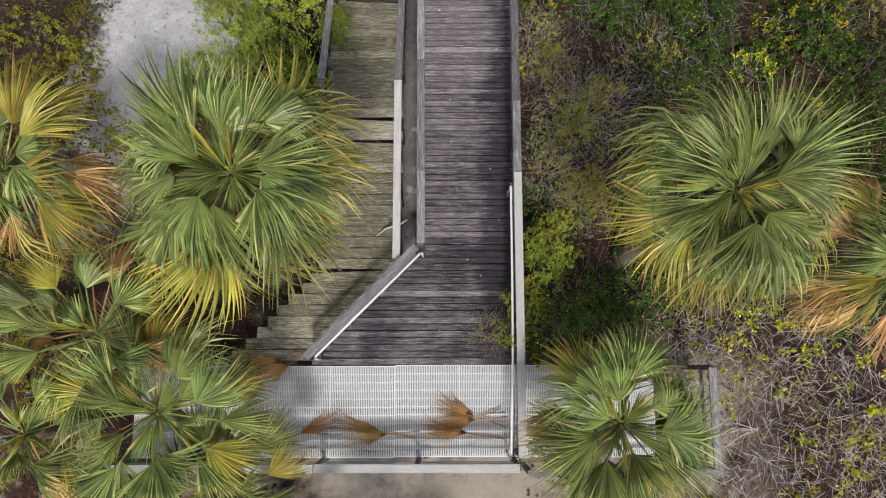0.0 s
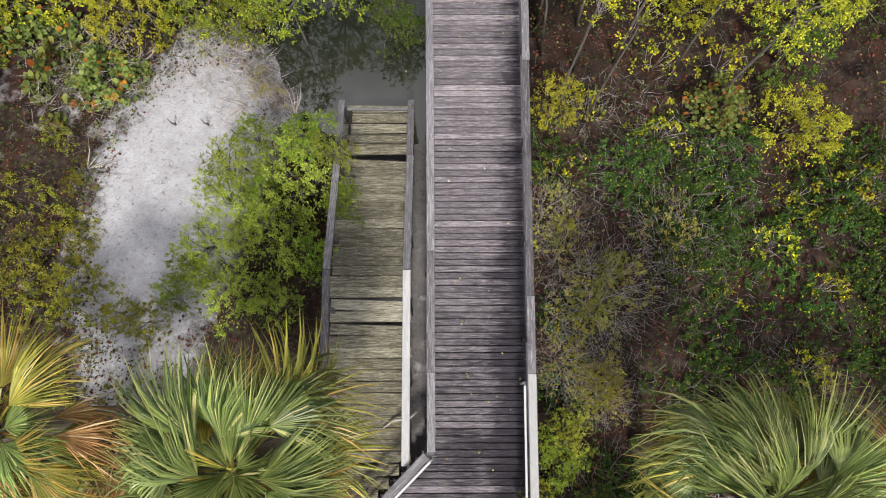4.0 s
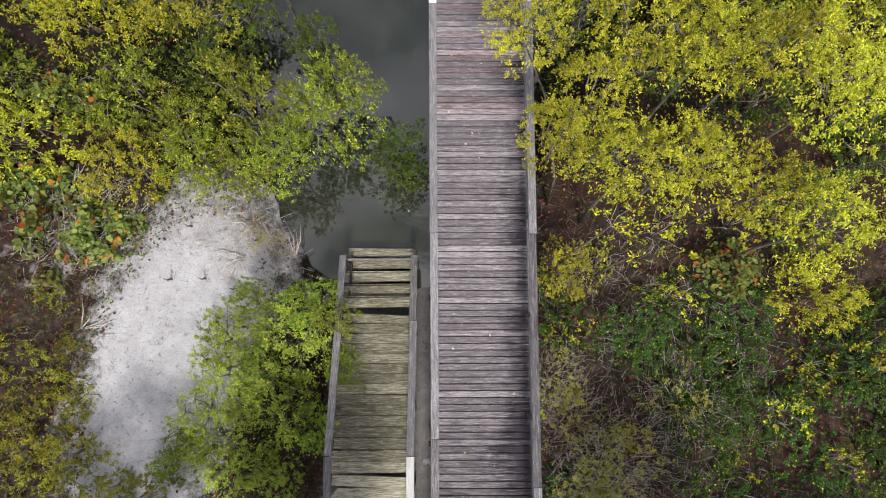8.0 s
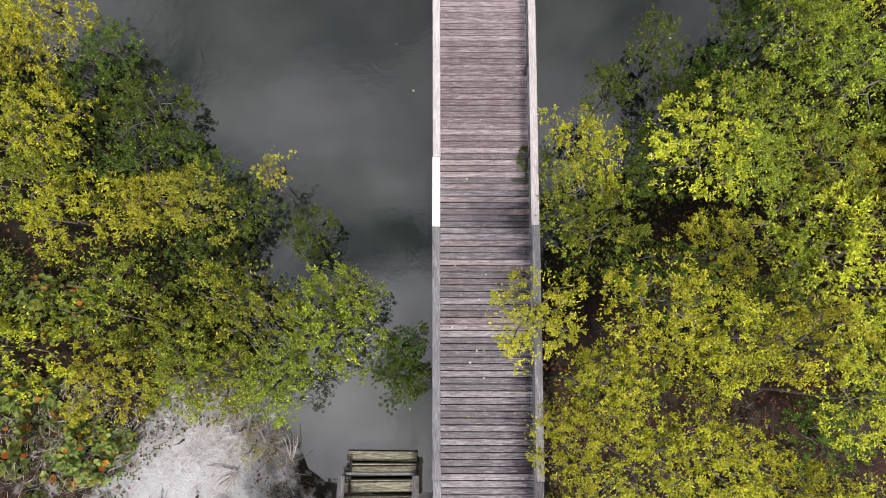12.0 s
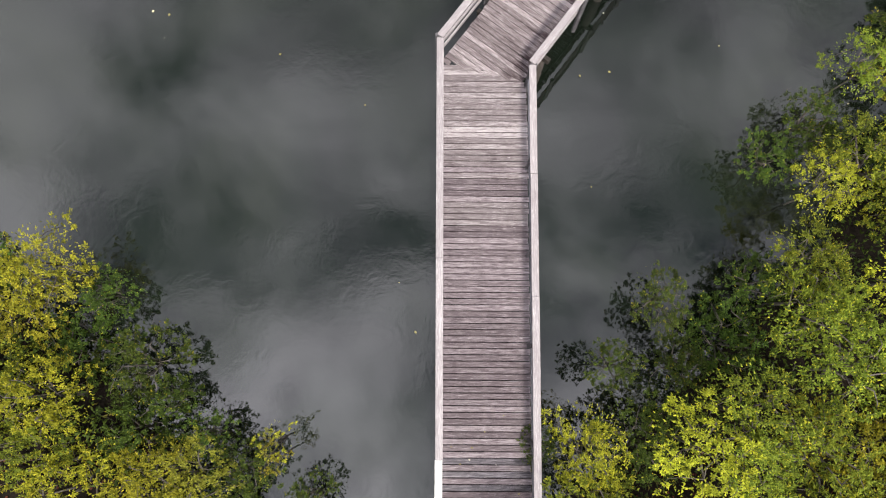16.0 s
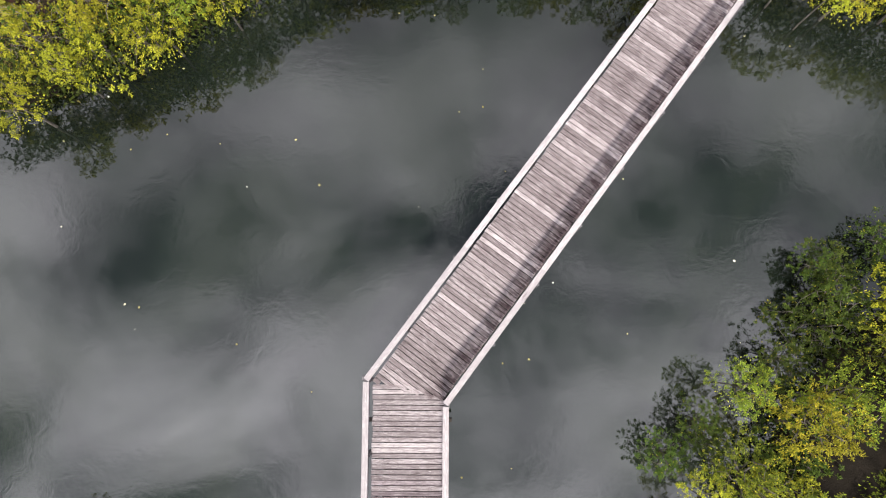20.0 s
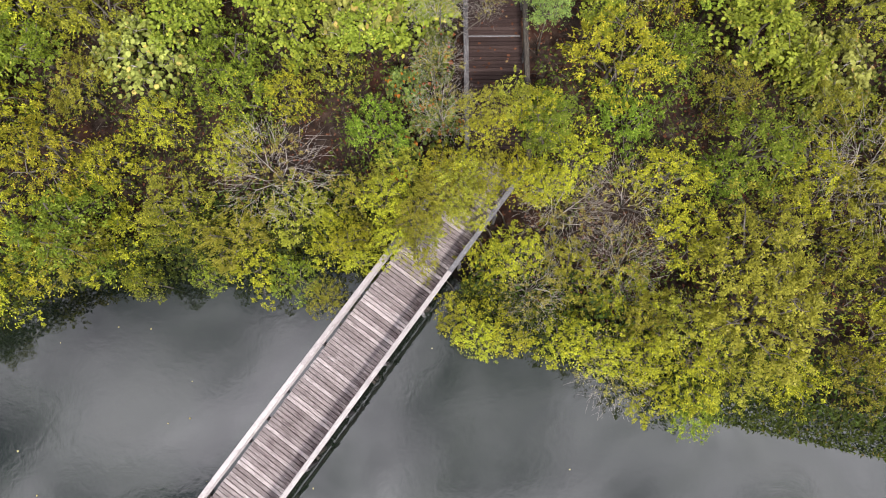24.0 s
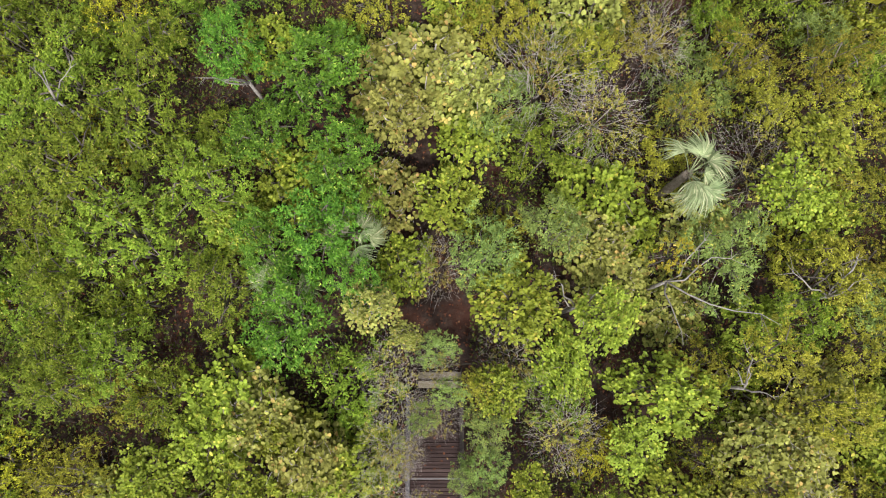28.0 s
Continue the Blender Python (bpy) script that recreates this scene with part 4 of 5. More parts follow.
# Mostly shore bushes, darkened by leaf colour in place of cast shade.
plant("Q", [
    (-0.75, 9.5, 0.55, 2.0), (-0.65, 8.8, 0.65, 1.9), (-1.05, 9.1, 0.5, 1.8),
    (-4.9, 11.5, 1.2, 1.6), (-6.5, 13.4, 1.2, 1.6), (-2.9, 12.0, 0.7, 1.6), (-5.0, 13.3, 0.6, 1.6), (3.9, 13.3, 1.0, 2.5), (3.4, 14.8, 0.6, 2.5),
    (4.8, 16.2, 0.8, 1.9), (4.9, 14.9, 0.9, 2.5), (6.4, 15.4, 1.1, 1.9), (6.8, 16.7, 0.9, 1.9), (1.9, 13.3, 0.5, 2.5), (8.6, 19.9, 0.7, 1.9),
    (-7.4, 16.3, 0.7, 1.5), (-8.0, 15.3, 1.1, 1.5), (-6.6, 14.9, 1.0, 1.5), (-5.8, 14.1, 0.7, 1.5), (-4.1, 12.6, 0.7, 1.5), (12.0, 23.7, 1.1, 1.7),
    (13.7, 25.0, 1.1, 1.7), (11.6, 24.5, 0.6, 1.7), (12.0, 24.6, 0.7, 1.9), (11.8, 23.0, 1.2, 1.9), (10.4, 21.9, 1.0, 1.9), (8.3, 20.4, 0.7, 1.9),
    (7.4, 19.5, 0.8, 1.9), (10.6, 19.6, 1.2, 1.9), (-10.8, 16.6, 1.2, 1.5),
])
plant("O", [
    (-5.3, 12.5, 1.0, 2.6), (-8.0, 4.8, 0.9, 2.1), (-7.1, 4.3, 0.7, 2.1), (-7.9, 3.9, 1.0, 2.1), (-7.0, 3.2, 0.9, 2.1), (-7.9, 2.7, 1.0, 2.1),
    (-6.2, 2.6, 0.7, 2.1), (-7.3, 5.2, 0.5, 2.1), (-5.7, 2.4, 0.7, 2.1), (0.4, 34.4, 1.1, 3.6), (3.0, 35.9, 1.3, 3.6), (21.2, 35.5, 1.4, 3.6),
    (22.8, 34.3, 1.5, 3.6), (24.3, 35.8, 1.4, 3.6), (24.4, 33.0, 1.4, 3.6), (21.3, 32.9, 1.6, 3.6), (22.7, 38.8, 1.3, 3.6), (19.4, 38.9, 1.3, 3.6),
    (24.7, 38.0, 1.4, 3.6), (22.8, 30.7, 1.4, 3.6), (0.5, 41.9, 1.4, 4.5), (21.3, 45.1, 1.3, 4.5), (23.5, 41.3, 1.3, 4.5), (1.7, 44.6, 1.8, 4.5),
])
plant("O", [
    (23.4, 56.0, 1.5, 6.0), (26.1, 55.3, 1.5, 6.0), (25.4, 37.5, 1.1, 4.5),
])
plant("A", [
    (-7.6, 12.2, 1.3, 2.6), (-8.1, 14.1, 1.2, 2.6), (-6.4, 9.0, 1.0, 2.6), 
    (1.4, 9.9, 0.7, 6.4), (2.2, 9.0, 0.9, 6.4), (1.7, 8.2, 0.7, 6.4), (3.1, 9.9, 1.0, 6.4), (2.9, 7.8, 0.9, 6.4), (4.1, 9.6, 1.0, 6.4),
    (5.1, 9.7, 0.9, 6.4), (5.8, 8.8, 0.9, 6.4), (3.8, 8.0, 0.9, 6.4), (4.9, 7.6, 0.8, 6.4), (5.7, 6.9, 0.9, 6.4), (7.2, 6.1, 1.1, 3.0),
])
plant("A", [
    (2.3, 6.6, 0.6, 3.0), (2.7, 13.1, 1.0, 4.0), (8.1, 18.6, 0.8, 3.0), 
    (4.9, 13.3, 1.1, 4.0), (-8.5, 16.7, 1.0, 2.4), (-6.0, 12.6, 0.9, 2.4), (16.2, 23.5, 1.4, 2.8),
    (13.6, 23.5, 1.2, 2.8), (-5.1, 32.8, 1.4, 3.0), (-2.9, 33.3, 1.4, 3.0), (-1.0, 34.1, 1.4, 3.0), (0.9, 34.6, 1.4, 3.0),
    (5.2, 34.2, 1.3, 3.0), (7.5, 34.7, 1.3, 3.0), (12.4, 33.7, 1.1, 3.0), (12.8, 31.9, 1.1, 3.0), (14.5, 31.8, 1.1, 3.0), (17.2, 30.2, 1.2, 3.0),
])
plant("A", [
    (16.9, 32.9, 1.4, 3.0), (-5.6, 34.9, 1.4, 3.0), (0.9, 36.7, 1.3, 3.6), (4.5, 37.3, 1.1, 3.6), (2.3, 38.2, 1.1, 3.6), 
    (6.2, 39.0, 1.0, 3.6), (13.3, 36.3, 1.0, 3.6), (18.2, 34.7, 1.4, 3.6), 
    (22.1, 36.8, 1.3, 3.6), (16.6, 31.0, 0.8, 3.6), (13.0, 34.1, 1.0, 3.6), (18.3, 30.6, 1.3, 3.6), (21.1, 30.5, 1.4, 3.6),
    (24.2, 31.7, 1.3, 3.6), (15.2, 31.3, 1.0, 3.6), (12.2, 35.8, 0.5, 4.5), (13.4, 38.2, 0.8, 4.5), (11.6, 36.5, 0.8, 4.5),
])
plant("A", [
    (13.8, 36.0, 0.9, 4.5), (24.9, 36.2, 1.4, 4.5), (-9.4, 30.3, 1.4, 3.0), (-7.9, 30.6, 1.3, 3.0),
    (-9.7, 28.6, 1.1, 3.0), (-6.1, 30.8, 1.1, 3.0), (-8.4, 29.5, 0.6, 3.0), (-4.4, 31.6, 0.9, 3.0), (10.7, 20.3, 1.3, 3.0),
    (-10.4, 13.2, 1.3, 2.5),
])
plant("A", [
    (8.2, 34.4, 0.8, 4.0), (9.3, 35.6, 0.9, 4.4), (13.0, 36.4, 0.8, 4.6), (11.0, 36.6, 0.7, 4.6), (12.2, 37.4, 0.7, 4.8), 
    (9.5, 34.6, 0.9, 4.2), (8.7, 34.0, 0.6, 3.9), (11.2, 32.3, 0.9, 3.2), (12.0, 31.6, 0.8, 3.0),
])
plant("B", [
    (7.9, 17.0, 1.1, 3.0), (8.1, 15.7, 1.2, 3.0), (6.0, 13.9, 1.2, 4.0), (7.2, 13.2, 1.2, 4.0), (15.7, 24.8, 1.2, 2.8), (17.7, 24.7, 1.1, 2.8),
    (9.2, 21.3, 0.8, 3.0), (8.9, 19.2, 1.2, 3.0), (11.3, 21.0, 1.2, 3.0), (10.4, 17.8, 1.2, 3.0),
])
plant("N", [
    (8.8, 38.1, 1.1, 3.6), (14.2, 38.6, 1.2, 3.6), (16.4, 38.3, 1.3, 3.6), (19.3, 36.6, 1.1, 3.6), (18.0, 40.3, 1.2, 3.6), (0.5, 44.9, 1.7, 6.0),
    (13.9, 37.6, 1.0, 4.5), (25.5, 34.7, 1.3, 4.5), (13.9, 38.0, 0.8, 4.8),
])
plant("Y", [
    (-3.4, 12.9, 0.4, 2.6), (-3.5, 13.2, 0.5, 2.4), (20.2, 48.7, 1.0, 6.0),
])
plant("C", [
    (-8.2, 10.2, 0.9, 2.0), (-7.7, 8.7, 1.0, 2.0), (-8.1, 7.5, 1.2, 2.0), (-7.0, 7.6, 0.8, 2.0), (-8.5, 8.7, 1.0, 2.0), (5.7, 6.7, 0.7, 3.0),
    (10.6, 40.2, 0.9, 2.8), (10.8, 38.7, 0.9, 2.8), (9.7, 39.6, 0.8, 2.8), (9.8, 37.2, 0.8, 2.8), (10.8, 41.0, 0.8, 2.8),
])
plant("T", [
    (-4.0, 5.6, 0.6, 2.6), (-3.9, 4.1, 0.6, 2.6), (-3.1, 2.8, 0.6, 2.6), (-2.8, 5.4, 1.1, 2.6), (-4.5, 3.9, 0.8, 2.6), (-3.1, 4.1, 0.9, 2.6), (-3.8, 3.0, 0.8, 2.6), (-2.1, 5.8, 0.5, 2.6), (-4.1, 5.0, 0.7, 2.6),
])
plant("N", [
    (-3.6, 6.1, 0.5, 2.6), (-4.6, 3.3, 0.5, 2.6), (-5.1, 3.0, 0.4, 2.6), (-3.6, 5.0, 0.6, 2.6), (-2.5, 6.0, 0.6, 2.6), (-1.9, 4.7, 0.5, 2.6),
    (-2.4, 3.7, 0.6, 2.6), (-4.9, 3.3, 0.5, 2.6), (2.2, -0.2, 0.6, 3.2), (0.6, 51.6, 2.5, 6.0), (2.2, 49.2, 2.2, 6.0), (0.2, 48.3, 2.0, 6.0),
    (2.3, 53.8, 2.2, 6.0), (4.8, 51.1, 1.8, 6.0), (-0.5, 55.4, 2.2, 6.0), (2.8, 56.6, 1.7, 6.0), (2.0, 45.9, 1.8, 6.0),
])
plant("D", [
    (-5.2, 7.7, 0.5, 1.4), (-4.1, 7.9, 0.5, 1.4), (-6.2, 7.4, 0.5, 1.4), (-6.9, 6.8, 0.4, 1.4), (-3.5, 7.4, 0.4, 1.4), (-7.2, 5.5, 0.5, 1.4),
    (2.7, 3.7, 0.9, 2.4), (3.6, 3.2, 1.0, 2.4), (2.3, 4.7, 0.5, 2.4), (4.5, 4.2, 0.8, 2.4), (3.0, 2.7, 0.9, 3.2), (2.4, 1.6, 0.6, 3.2),
    (3.1, 1.1, 0.7, 3.2), (1.2, -1.4, 0.4, 3.2), (15.8, 30.9, 1.1, 3.0), (18.3, 31.7, 1.4, 3.0), (14.7, 35.5, 1.3, 3.6), (16.7, 36.0, 1.3, 3.6),
    (16.3, 34.1, 1.3, 3.6), (13.7, 33.1, 1.1, 3.6), (11.0, 42.8, 1.1, 4.5), (16.9, 43.1, 1.3, 4.5), (25.3, 40.4, 1.1, 4.5), (16.6, 55.5, 2.0, 6.0),
])
plant("D", [
    (18.3, 53.3, 1.7, 6.0), (20.3, 56.0, 1.3, 6.0), (10.9, 38.4, 1.0, 4.5), (10.7, 39.7, 0.8, 4.5), (10.9, 41.2, 0.9, 5.0), (11.5, 42.4, 0.6, 5.0),
    (12.2, 41.0, 0.5, 5.0), (11.2, 45.4, 1.0, 5.2), (12.7, 45.3, 0.7, 5.2), (11.4, 44.4, 0.8, 5.2),
])
plant("V", [
    (6.3, -1.2, 1.0, 2.2), (7.3, -1.9, 1.0, 2.2), (8.1, -2.8, 1.1, 2.2), (7.8, -4.0, 0.9, 2.2), (5.4, -1.7, 0.8, 2.0), (6.9, -3.2, 0.9, 1.9), (8.6, -2.0, 1.0, 2.2), (8.7, -3.8, 1.0, 2.0),
])
plant("D", [
    (7.4, -2.6, 0.9, 1.8), (8.3, -3.6, 0.9, 1.8), (6.4, -2.0, 0.7, 1.7), (5.0, -1.3, 0.7, 1.8),
])
plant("S", [
    (1.85, -0.9, 0.5, 3.3), (1.6, -1.6, 0.35, 3.2),
])
plant("V", [
    (3.1, 6.6, 0.5, 6.4), (2.5, 6.9, 0.5, 6.4),
])
plant("E", [
    (3.8, 5.5, 0.9, 2.4), (5.0, 5.0, 1.1, 2.4), (6.0, 4.8, 1.0, 2.4), (5.3, 3.7, 1.1, 2.4), (6.7, 3.7, 1.1, 2.4), (8.1, 4.9, 1.1, 2.4),
    (7.4, 2.8, 1.1, 2.4), (2.4, -1.3, 0.7, 3.2), (3.8, -0.4, 0.9, 2.2), 
    (3.3, -1.1, 0.7, 2.2), (5.4, 4.4, 1.1, 2.2), (7.4, 4.5, 1.2, 2.2), (4.5, 3.8, 0.9, 2.2), (8.7, 3.7, 1.1, 2.2),
])
plant("S", [
    (7.5, 32.9, 0.8, 3.0), (14.8, 33.7, 1.3, 3.0), (10.1, 35.7, 1.1, 3.0), (9.0, 34.7, 0.8, 3.0), (4.9, 34.7, 1.3, 3.6), (6.7, 35.5, 1.3, 3.6),
    (8.3, 36.0, 1.0, 3.6), (9.6, 36.5, 1.1, 3.6), (10.4, 34.9, 0.8, 3.6), (-0.2, 39.4, 1.3, 3.6), (18.1, 32.2, 1.4, 3.6), (19.4, 30.6, 1.1, 3.6),
    (16.8, 32.1, 1.1, 3.6), (21.2, 53.8, 1.3, 6.0), (23.8, 53.6, 1.0, 6.0), (26.2, 48.3, 1.8, 6.0), (23.7, 45.4, 1.5, 6.0), (25.3, 43.6, 1.7, 6.0),
    (10.8, 36.0, 0.8, 4.5), (11.6, 36.5, 0.6, 4.5), (10.5, 33.8, 0.5, 4.5), (11.3, 35.2, 0.5, 4.5), (10.0, 34.5, 0.6, 4.5), (11.7, 35.4, 0.8, 4.5),
])
plant("S", [
    (12.2, 36.8, 0.6, 4.5), (11.3, 36.0, 0.8, 4.5), (23.9, 35.6, 1.1, 4.5), (13.9, 44.6, 0.8, 5.2),
])
plant("S", [
    (10.5, 35.5, 1.0, 4.4), (11.3, 36.2, 0.8, 4.6), (10.0, 35.0, 0.7, 4.3),
])
plant("S", [
    (2.9, 2.6, 0.6, 2.6), (3.4, 3.4, 0.6, 2.4), (2.5, 4.3, 0.4, 2.3), (3.0, 1.3, 0.6, 3.0), (2.4, 0.4, 0.5, 3.0),
])
plant("S", [
    (12.1, 38.0, 0.8, 4.8), (13.0, 38.3, 0.7, 4.8),
])
plant("D", [
    (11.8, 42.4, 0.7, 4.6), (12.9, 43.5, 0.6, 4.8), (12.1, 44.0, 0.6, 4.8),
])
plant("K", [
    (5.7, 44.4, 1.7, 4.5), (7.7, 43.1, 1.4, 4.5), (5.3, 43.0, 1.4, 4.5), (8.6, 41.0, 1.0, 4.5), (6.5, 41.2, 1.4, 4.5), (3.2, 41.6, 1.3, 4.5),
    (14.8, 44.5, 1.1, 4.5), (17.1, 45.3, 1.3, 4.5), (15.7, 41.4, 0.8, 4.5), (19.2, 42.5, 1.0, 4.5), (15.5, 47.3, 1.5, 6.0), (18.1, 46.8, 1.3, 6.0),
    (24.4, 50.9, 1.3, 6.0), (25.5, 52.5, 1.3, 6.0),
])
plant("L", [
    (14.3, 43.1, 1.0, 4.5), (14.4, 49.0, 1.5, 6.0), (16.7, 49.8, 1.3, 6.0), (14.2, 42.1, 0.9, 5.0), (13.4, 41.7, 0.5, 5.0), (14.0, 40.9, 0.7, 5.0),
    (12.7, 45.9, 0.8, 5.2), (12.3, 43.6, 0.6, 5.2), (13.0, 44.4, 0.7, 5.2),
])
plant("P", [
    (23.6, 43.0, 1.3, 4.5), (25.7, 44.3, 1.4, 4.5), (12.5, 55.5, 1.8, 6.0), (11.5, 53.8, 1.3, 6.0), (10.6, 47.2, 1.1, 6.0),
    (11.6, 46.2, 0.6, 5.2),
])
plant("G", [
    (8.5, 55.1, 2.0, 6.0), (7.0, 53.0, 1.5, 6.0), (9.6, 52.3, 1.4, 6.0), (9.0, 49.7, 2.0, 6.0), (7.0, 49.1, 1.3, 6.0), (7.8, 46.8, 1.8, 6.0),
    (10.1, 47.8, 1.2, 6.0), (5.4, 56.2, 1.7, 6.0),
])


def fill(box, step, kinds, radius, tops, test, seed, tight=0.42):
    """Plants the gaps that the stands above leave, on a loose grid."""
    r = random.Random(seed)
    x = box[0]
    while x < box[1]:
        y = box[2]
        while y < box[3]:
            px, py = x + r.uniform(-0.4, 0.4) * step, y + r.uniform(-0.4, 0.4) * step
            rad, top, sp = r.uniform(*radius), r.uniform(*tops), kinds(px, py, r.random())
            if test(px, py) and all(math.hypot(px - a, py - b) > tight * (c + 0.6 * rad) for a, b, c in PLANTED):
                plant(sp, [(px, py, rad, top)])
            y += step
        x += step


def sandy(x, y):
    px, py = x + 5.35, y - 5.0
    return np.hypot(0.075 * px + 0.26 * py, 0.58 * px - 0.17 * py) < 0.85


def far_kind(px, py, u):
    if px < 5.5 and py > 43:
        return "N" if u < 0.85 else "A"
    if py < 39:
        return "A" if u < 0.42 else "S" if u < 0.6 else "N" if u < 0.75 else "D" if u < 0.86 else "B"
    if py < 44.5:
        return "A" if u < 0.1 else "O" if u < 0.2 else "S" if u < 0.34 else "N" if u < 0.58 else "B" if u < 0.7 else "K" if u < 0.88 else "P"
    if px < 10:
        return "K" if u < 0.5 else "G" if u < 0.7 else "N"
    return "N" if u < 0.24 else "P" if u < 0.42 else "K" if u < 0.66 else "S" if u < 0.82 else "L" if u < 0.93 else "D"


def off_path(px, py):
    return (px > -5.8 or py < 36) and not (10.9 < px < 14.4 and 35.4 < py < 48.0) and inland(px, py) > 0.5


fill((-9, 30.5, 28.5, 60), 1.7, far_kind, (1.3, 2.0), (3.2, 5.2), off_path, 21, 0.47)
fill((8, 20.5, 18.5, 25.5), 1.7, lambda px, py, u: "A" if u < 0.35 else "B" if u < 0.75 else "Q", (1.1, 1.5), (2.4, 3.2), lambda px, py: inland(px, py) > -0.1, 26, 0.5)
fill((2.6, 11, 4.5, 19.5), 1.4, lambda px, py, u: "A" if u < 0.5 else "B" if u < 0.85 else "Q", (0.9, 1.5), (2.6, 4.2), lambda px, py: py > 7.5 and inland(px, py) > -0.1, 22)
fill((2.6, 10.6, -5.5, 7), 1.15, lambda px, py, u: "E" if u < 0.8 else "D", (0.8, 1.2), (1.7, 2.4), lambda px, py: py > -1.0 and px > 2.4, 23, 0.3)
fill((-10.8, -3.4, 8.2, 19), 1.6, lambda px, py, u: "A" if u < 0.5 else "B", (0.9, 1.3), (2.0, 2.7), lambda px, py: inland(px, py) > -0.1, 24)
fill((-9.8, -6.0, 1.2, 5.8), 0.95, lambda px, py, u: "O", (0.7, 1.0), (1.6, 2.1), lambda px, py: not sandy(px, py) and px < -6.6 - 0.45 * (py - 3.0), 35, 0.3)
fill((-10.3, -6.5, -5, 3.2), 1.7, lambda px, py, u: "O" if u < 0.7 else "C", (0.8, 1.2), (1.7, 2.1), lambda px, py: px < -7.2, 25)


def vines(box, step, tops, seed):
    r = random.Random(seed)
    x = box[0]
    while x < box[1]:
        y = box[2]
        while y < box[3]:
            if r.random() < 0.36:
                plant("V", [(x + r.uniform(-0.7, 0.7), y + r.uniform(-0.7, 0.7), r.uniform(0.45, 0.85), r.uniform(*tops))])
            y += step
        x += step


vines((2.6, 11, -1.5, 8.5), 1.25, (2.1, 2.7), 31)
vines((5.8, 10, -5, -1.8), 1.0, (1.8, 2.3), 32)
fill((-8.5, -3.2, 6.4, 8.6), 0.9, lambda px, py, u: "D", (0.45, 0.7), (1.2, 1.7), lambda px, py: inland(px, py) > 0.3, 33)
fill((-8.8, -6.6, 2.0, 7), 1.0, lambda px, py, u: "D" if u < 0.6 else "O", (0.5, 0.8), (1.5, 2.0), lambda px, py: px < -7.2, 34)


# ---- palms ----
def frond_mesh(seed, material, petiole=0.75, blade=1.0, segments=54, droop=0.35, spread=110, bow=20, cup=0.15, loose=0.08, joined=False, wide=1.35):
    """A fan leaf: stalk along +x from the origin, then a fan, bowed down from the stalk, of pointed and ribbed segments with hanging tips."""
    rng = np.random.default_rng(seed)
    verts, faces = [], []
    v, f = tube_rings([(0, 0, 0), (petiole * 0.5, 0, 0.03), (petiole * 0.92, 0, 0.0)], [0.022, 0.015, 0.012], 5)
    verts += [tuple(q) for q in v]
    faces += list(f)
    cb, sb = math.cos(math.radians(bow)), math.sin(math.radians(bow))
    tilt = np.array([[cb, 0, sb], [0, 1, 0], [-sb, 0, cb]])
    pitch = math.radians(spread) / segments
    for i in range(segments):
        u = (i + 0.5) / segments * 2 - 1
        a = math.radians(u * spread) + rng.normal(0, 0.25 * pitch)
        ln = blade * (1 - 0.3 * abs(u) ** 2) * rng.uniform(0.86, 1.08)
        d0 = np.array([math.cos(a), math.sin(a), cup * (1 - 1.6 * u * u)])
        d0 /= np.linalg.norm(d0)
        sid = np.array([-math.sin(a), math.cos(a), 0])
        sag = droop * rng.uniform(0.5, 1.7)
        twist = rng.normal(0, loose)
        lean = rng.normal(0, 0.6)
        o = len(verts)
        for t, w in ((0.02, 0.06), (0.28, 0.32), (0.52, 0.44), (0.76, 0.27), (1.0, 0.02)):
            p = d0 * ln * t + np.array([0, 0, -sag * ln * max(0, t - 0.4) ** 1.6 * 1.6]) + sid * twist * ln * max(0, t - 0.45) ** 1.5
            hw = wide * pitch * blade * w
            ridge = np.array([0, 0, 0.5 * hw])
            tip = np.array([0, 0, lean * hw * (1 if t > 0.3 else 0)])
            for q in (p - sid * hw - ridge - tip, p + ridge, p + sid * hw - ridge + tip):
                verts.append(tuple(tilt @ q + np.array([petiole * 0.92, 0, 0])))
        for s in range(4):
            b = o + 3 * s
            r0 = (11, 12, 13) if joined and s == 0 else (b, b + 1, b + 2)
            faces.append((r0[0], r0[1], b + 4, b + 3))
            faces.append((r0[1], r0[2], b + 5, b + 4))
    return mesh_of("frond", verts, faces, material)


GREEN = [frond_mesh(i, M_FROND, petiole=0.55 + 0.05 * i, blade=1.14 - 0.03 * i, segments=40, droop=0.35 + 0.2 * i, bow=8 + 10 * i, loose=0.1 + 0.03 * i, spread=38 + 7 * i, cup=0.34, wide=1.15) for i in range(5)]
AGEING = [frond_mesh(20 + i, M_FROND_OLD, petiole=0.6, blade=1.08, segments=40, droop=0.45 + 0.2 * i, bow=15, cup=0.2, loose=0.12, spread=46) for i in range(3)]
DEAD = [frond_mesh(30 + i, M_FROND_DEAD, segments=26, droop=0.5, spread=34, bow=5, cup=-0.1, loose=0.2) for i in range(2)]
FLAT = [frond_mesh(70 + i, M_FROND_DEAD, droop=0.0, spread=32, bow=0, cup=0.08, loose=0.4, segments=40, joined=True, wide=0.9) for i in range(2)]
HEART = [frond_mesh(80 + i, M_FROND, petiole=0.22, blade=0.95, droop=0.08, bow=30 + 16 * i, segments=24, spread=30 + 12 * i, loose=0.06, cup=0.3) for i in range(2)]
SPEAR = [frond_mesh(90, M_FROND_OLD, petiole=0.1, blade=0.8, droop=0.02, bow=0, segments=8, spread=7, loose=0.03)]
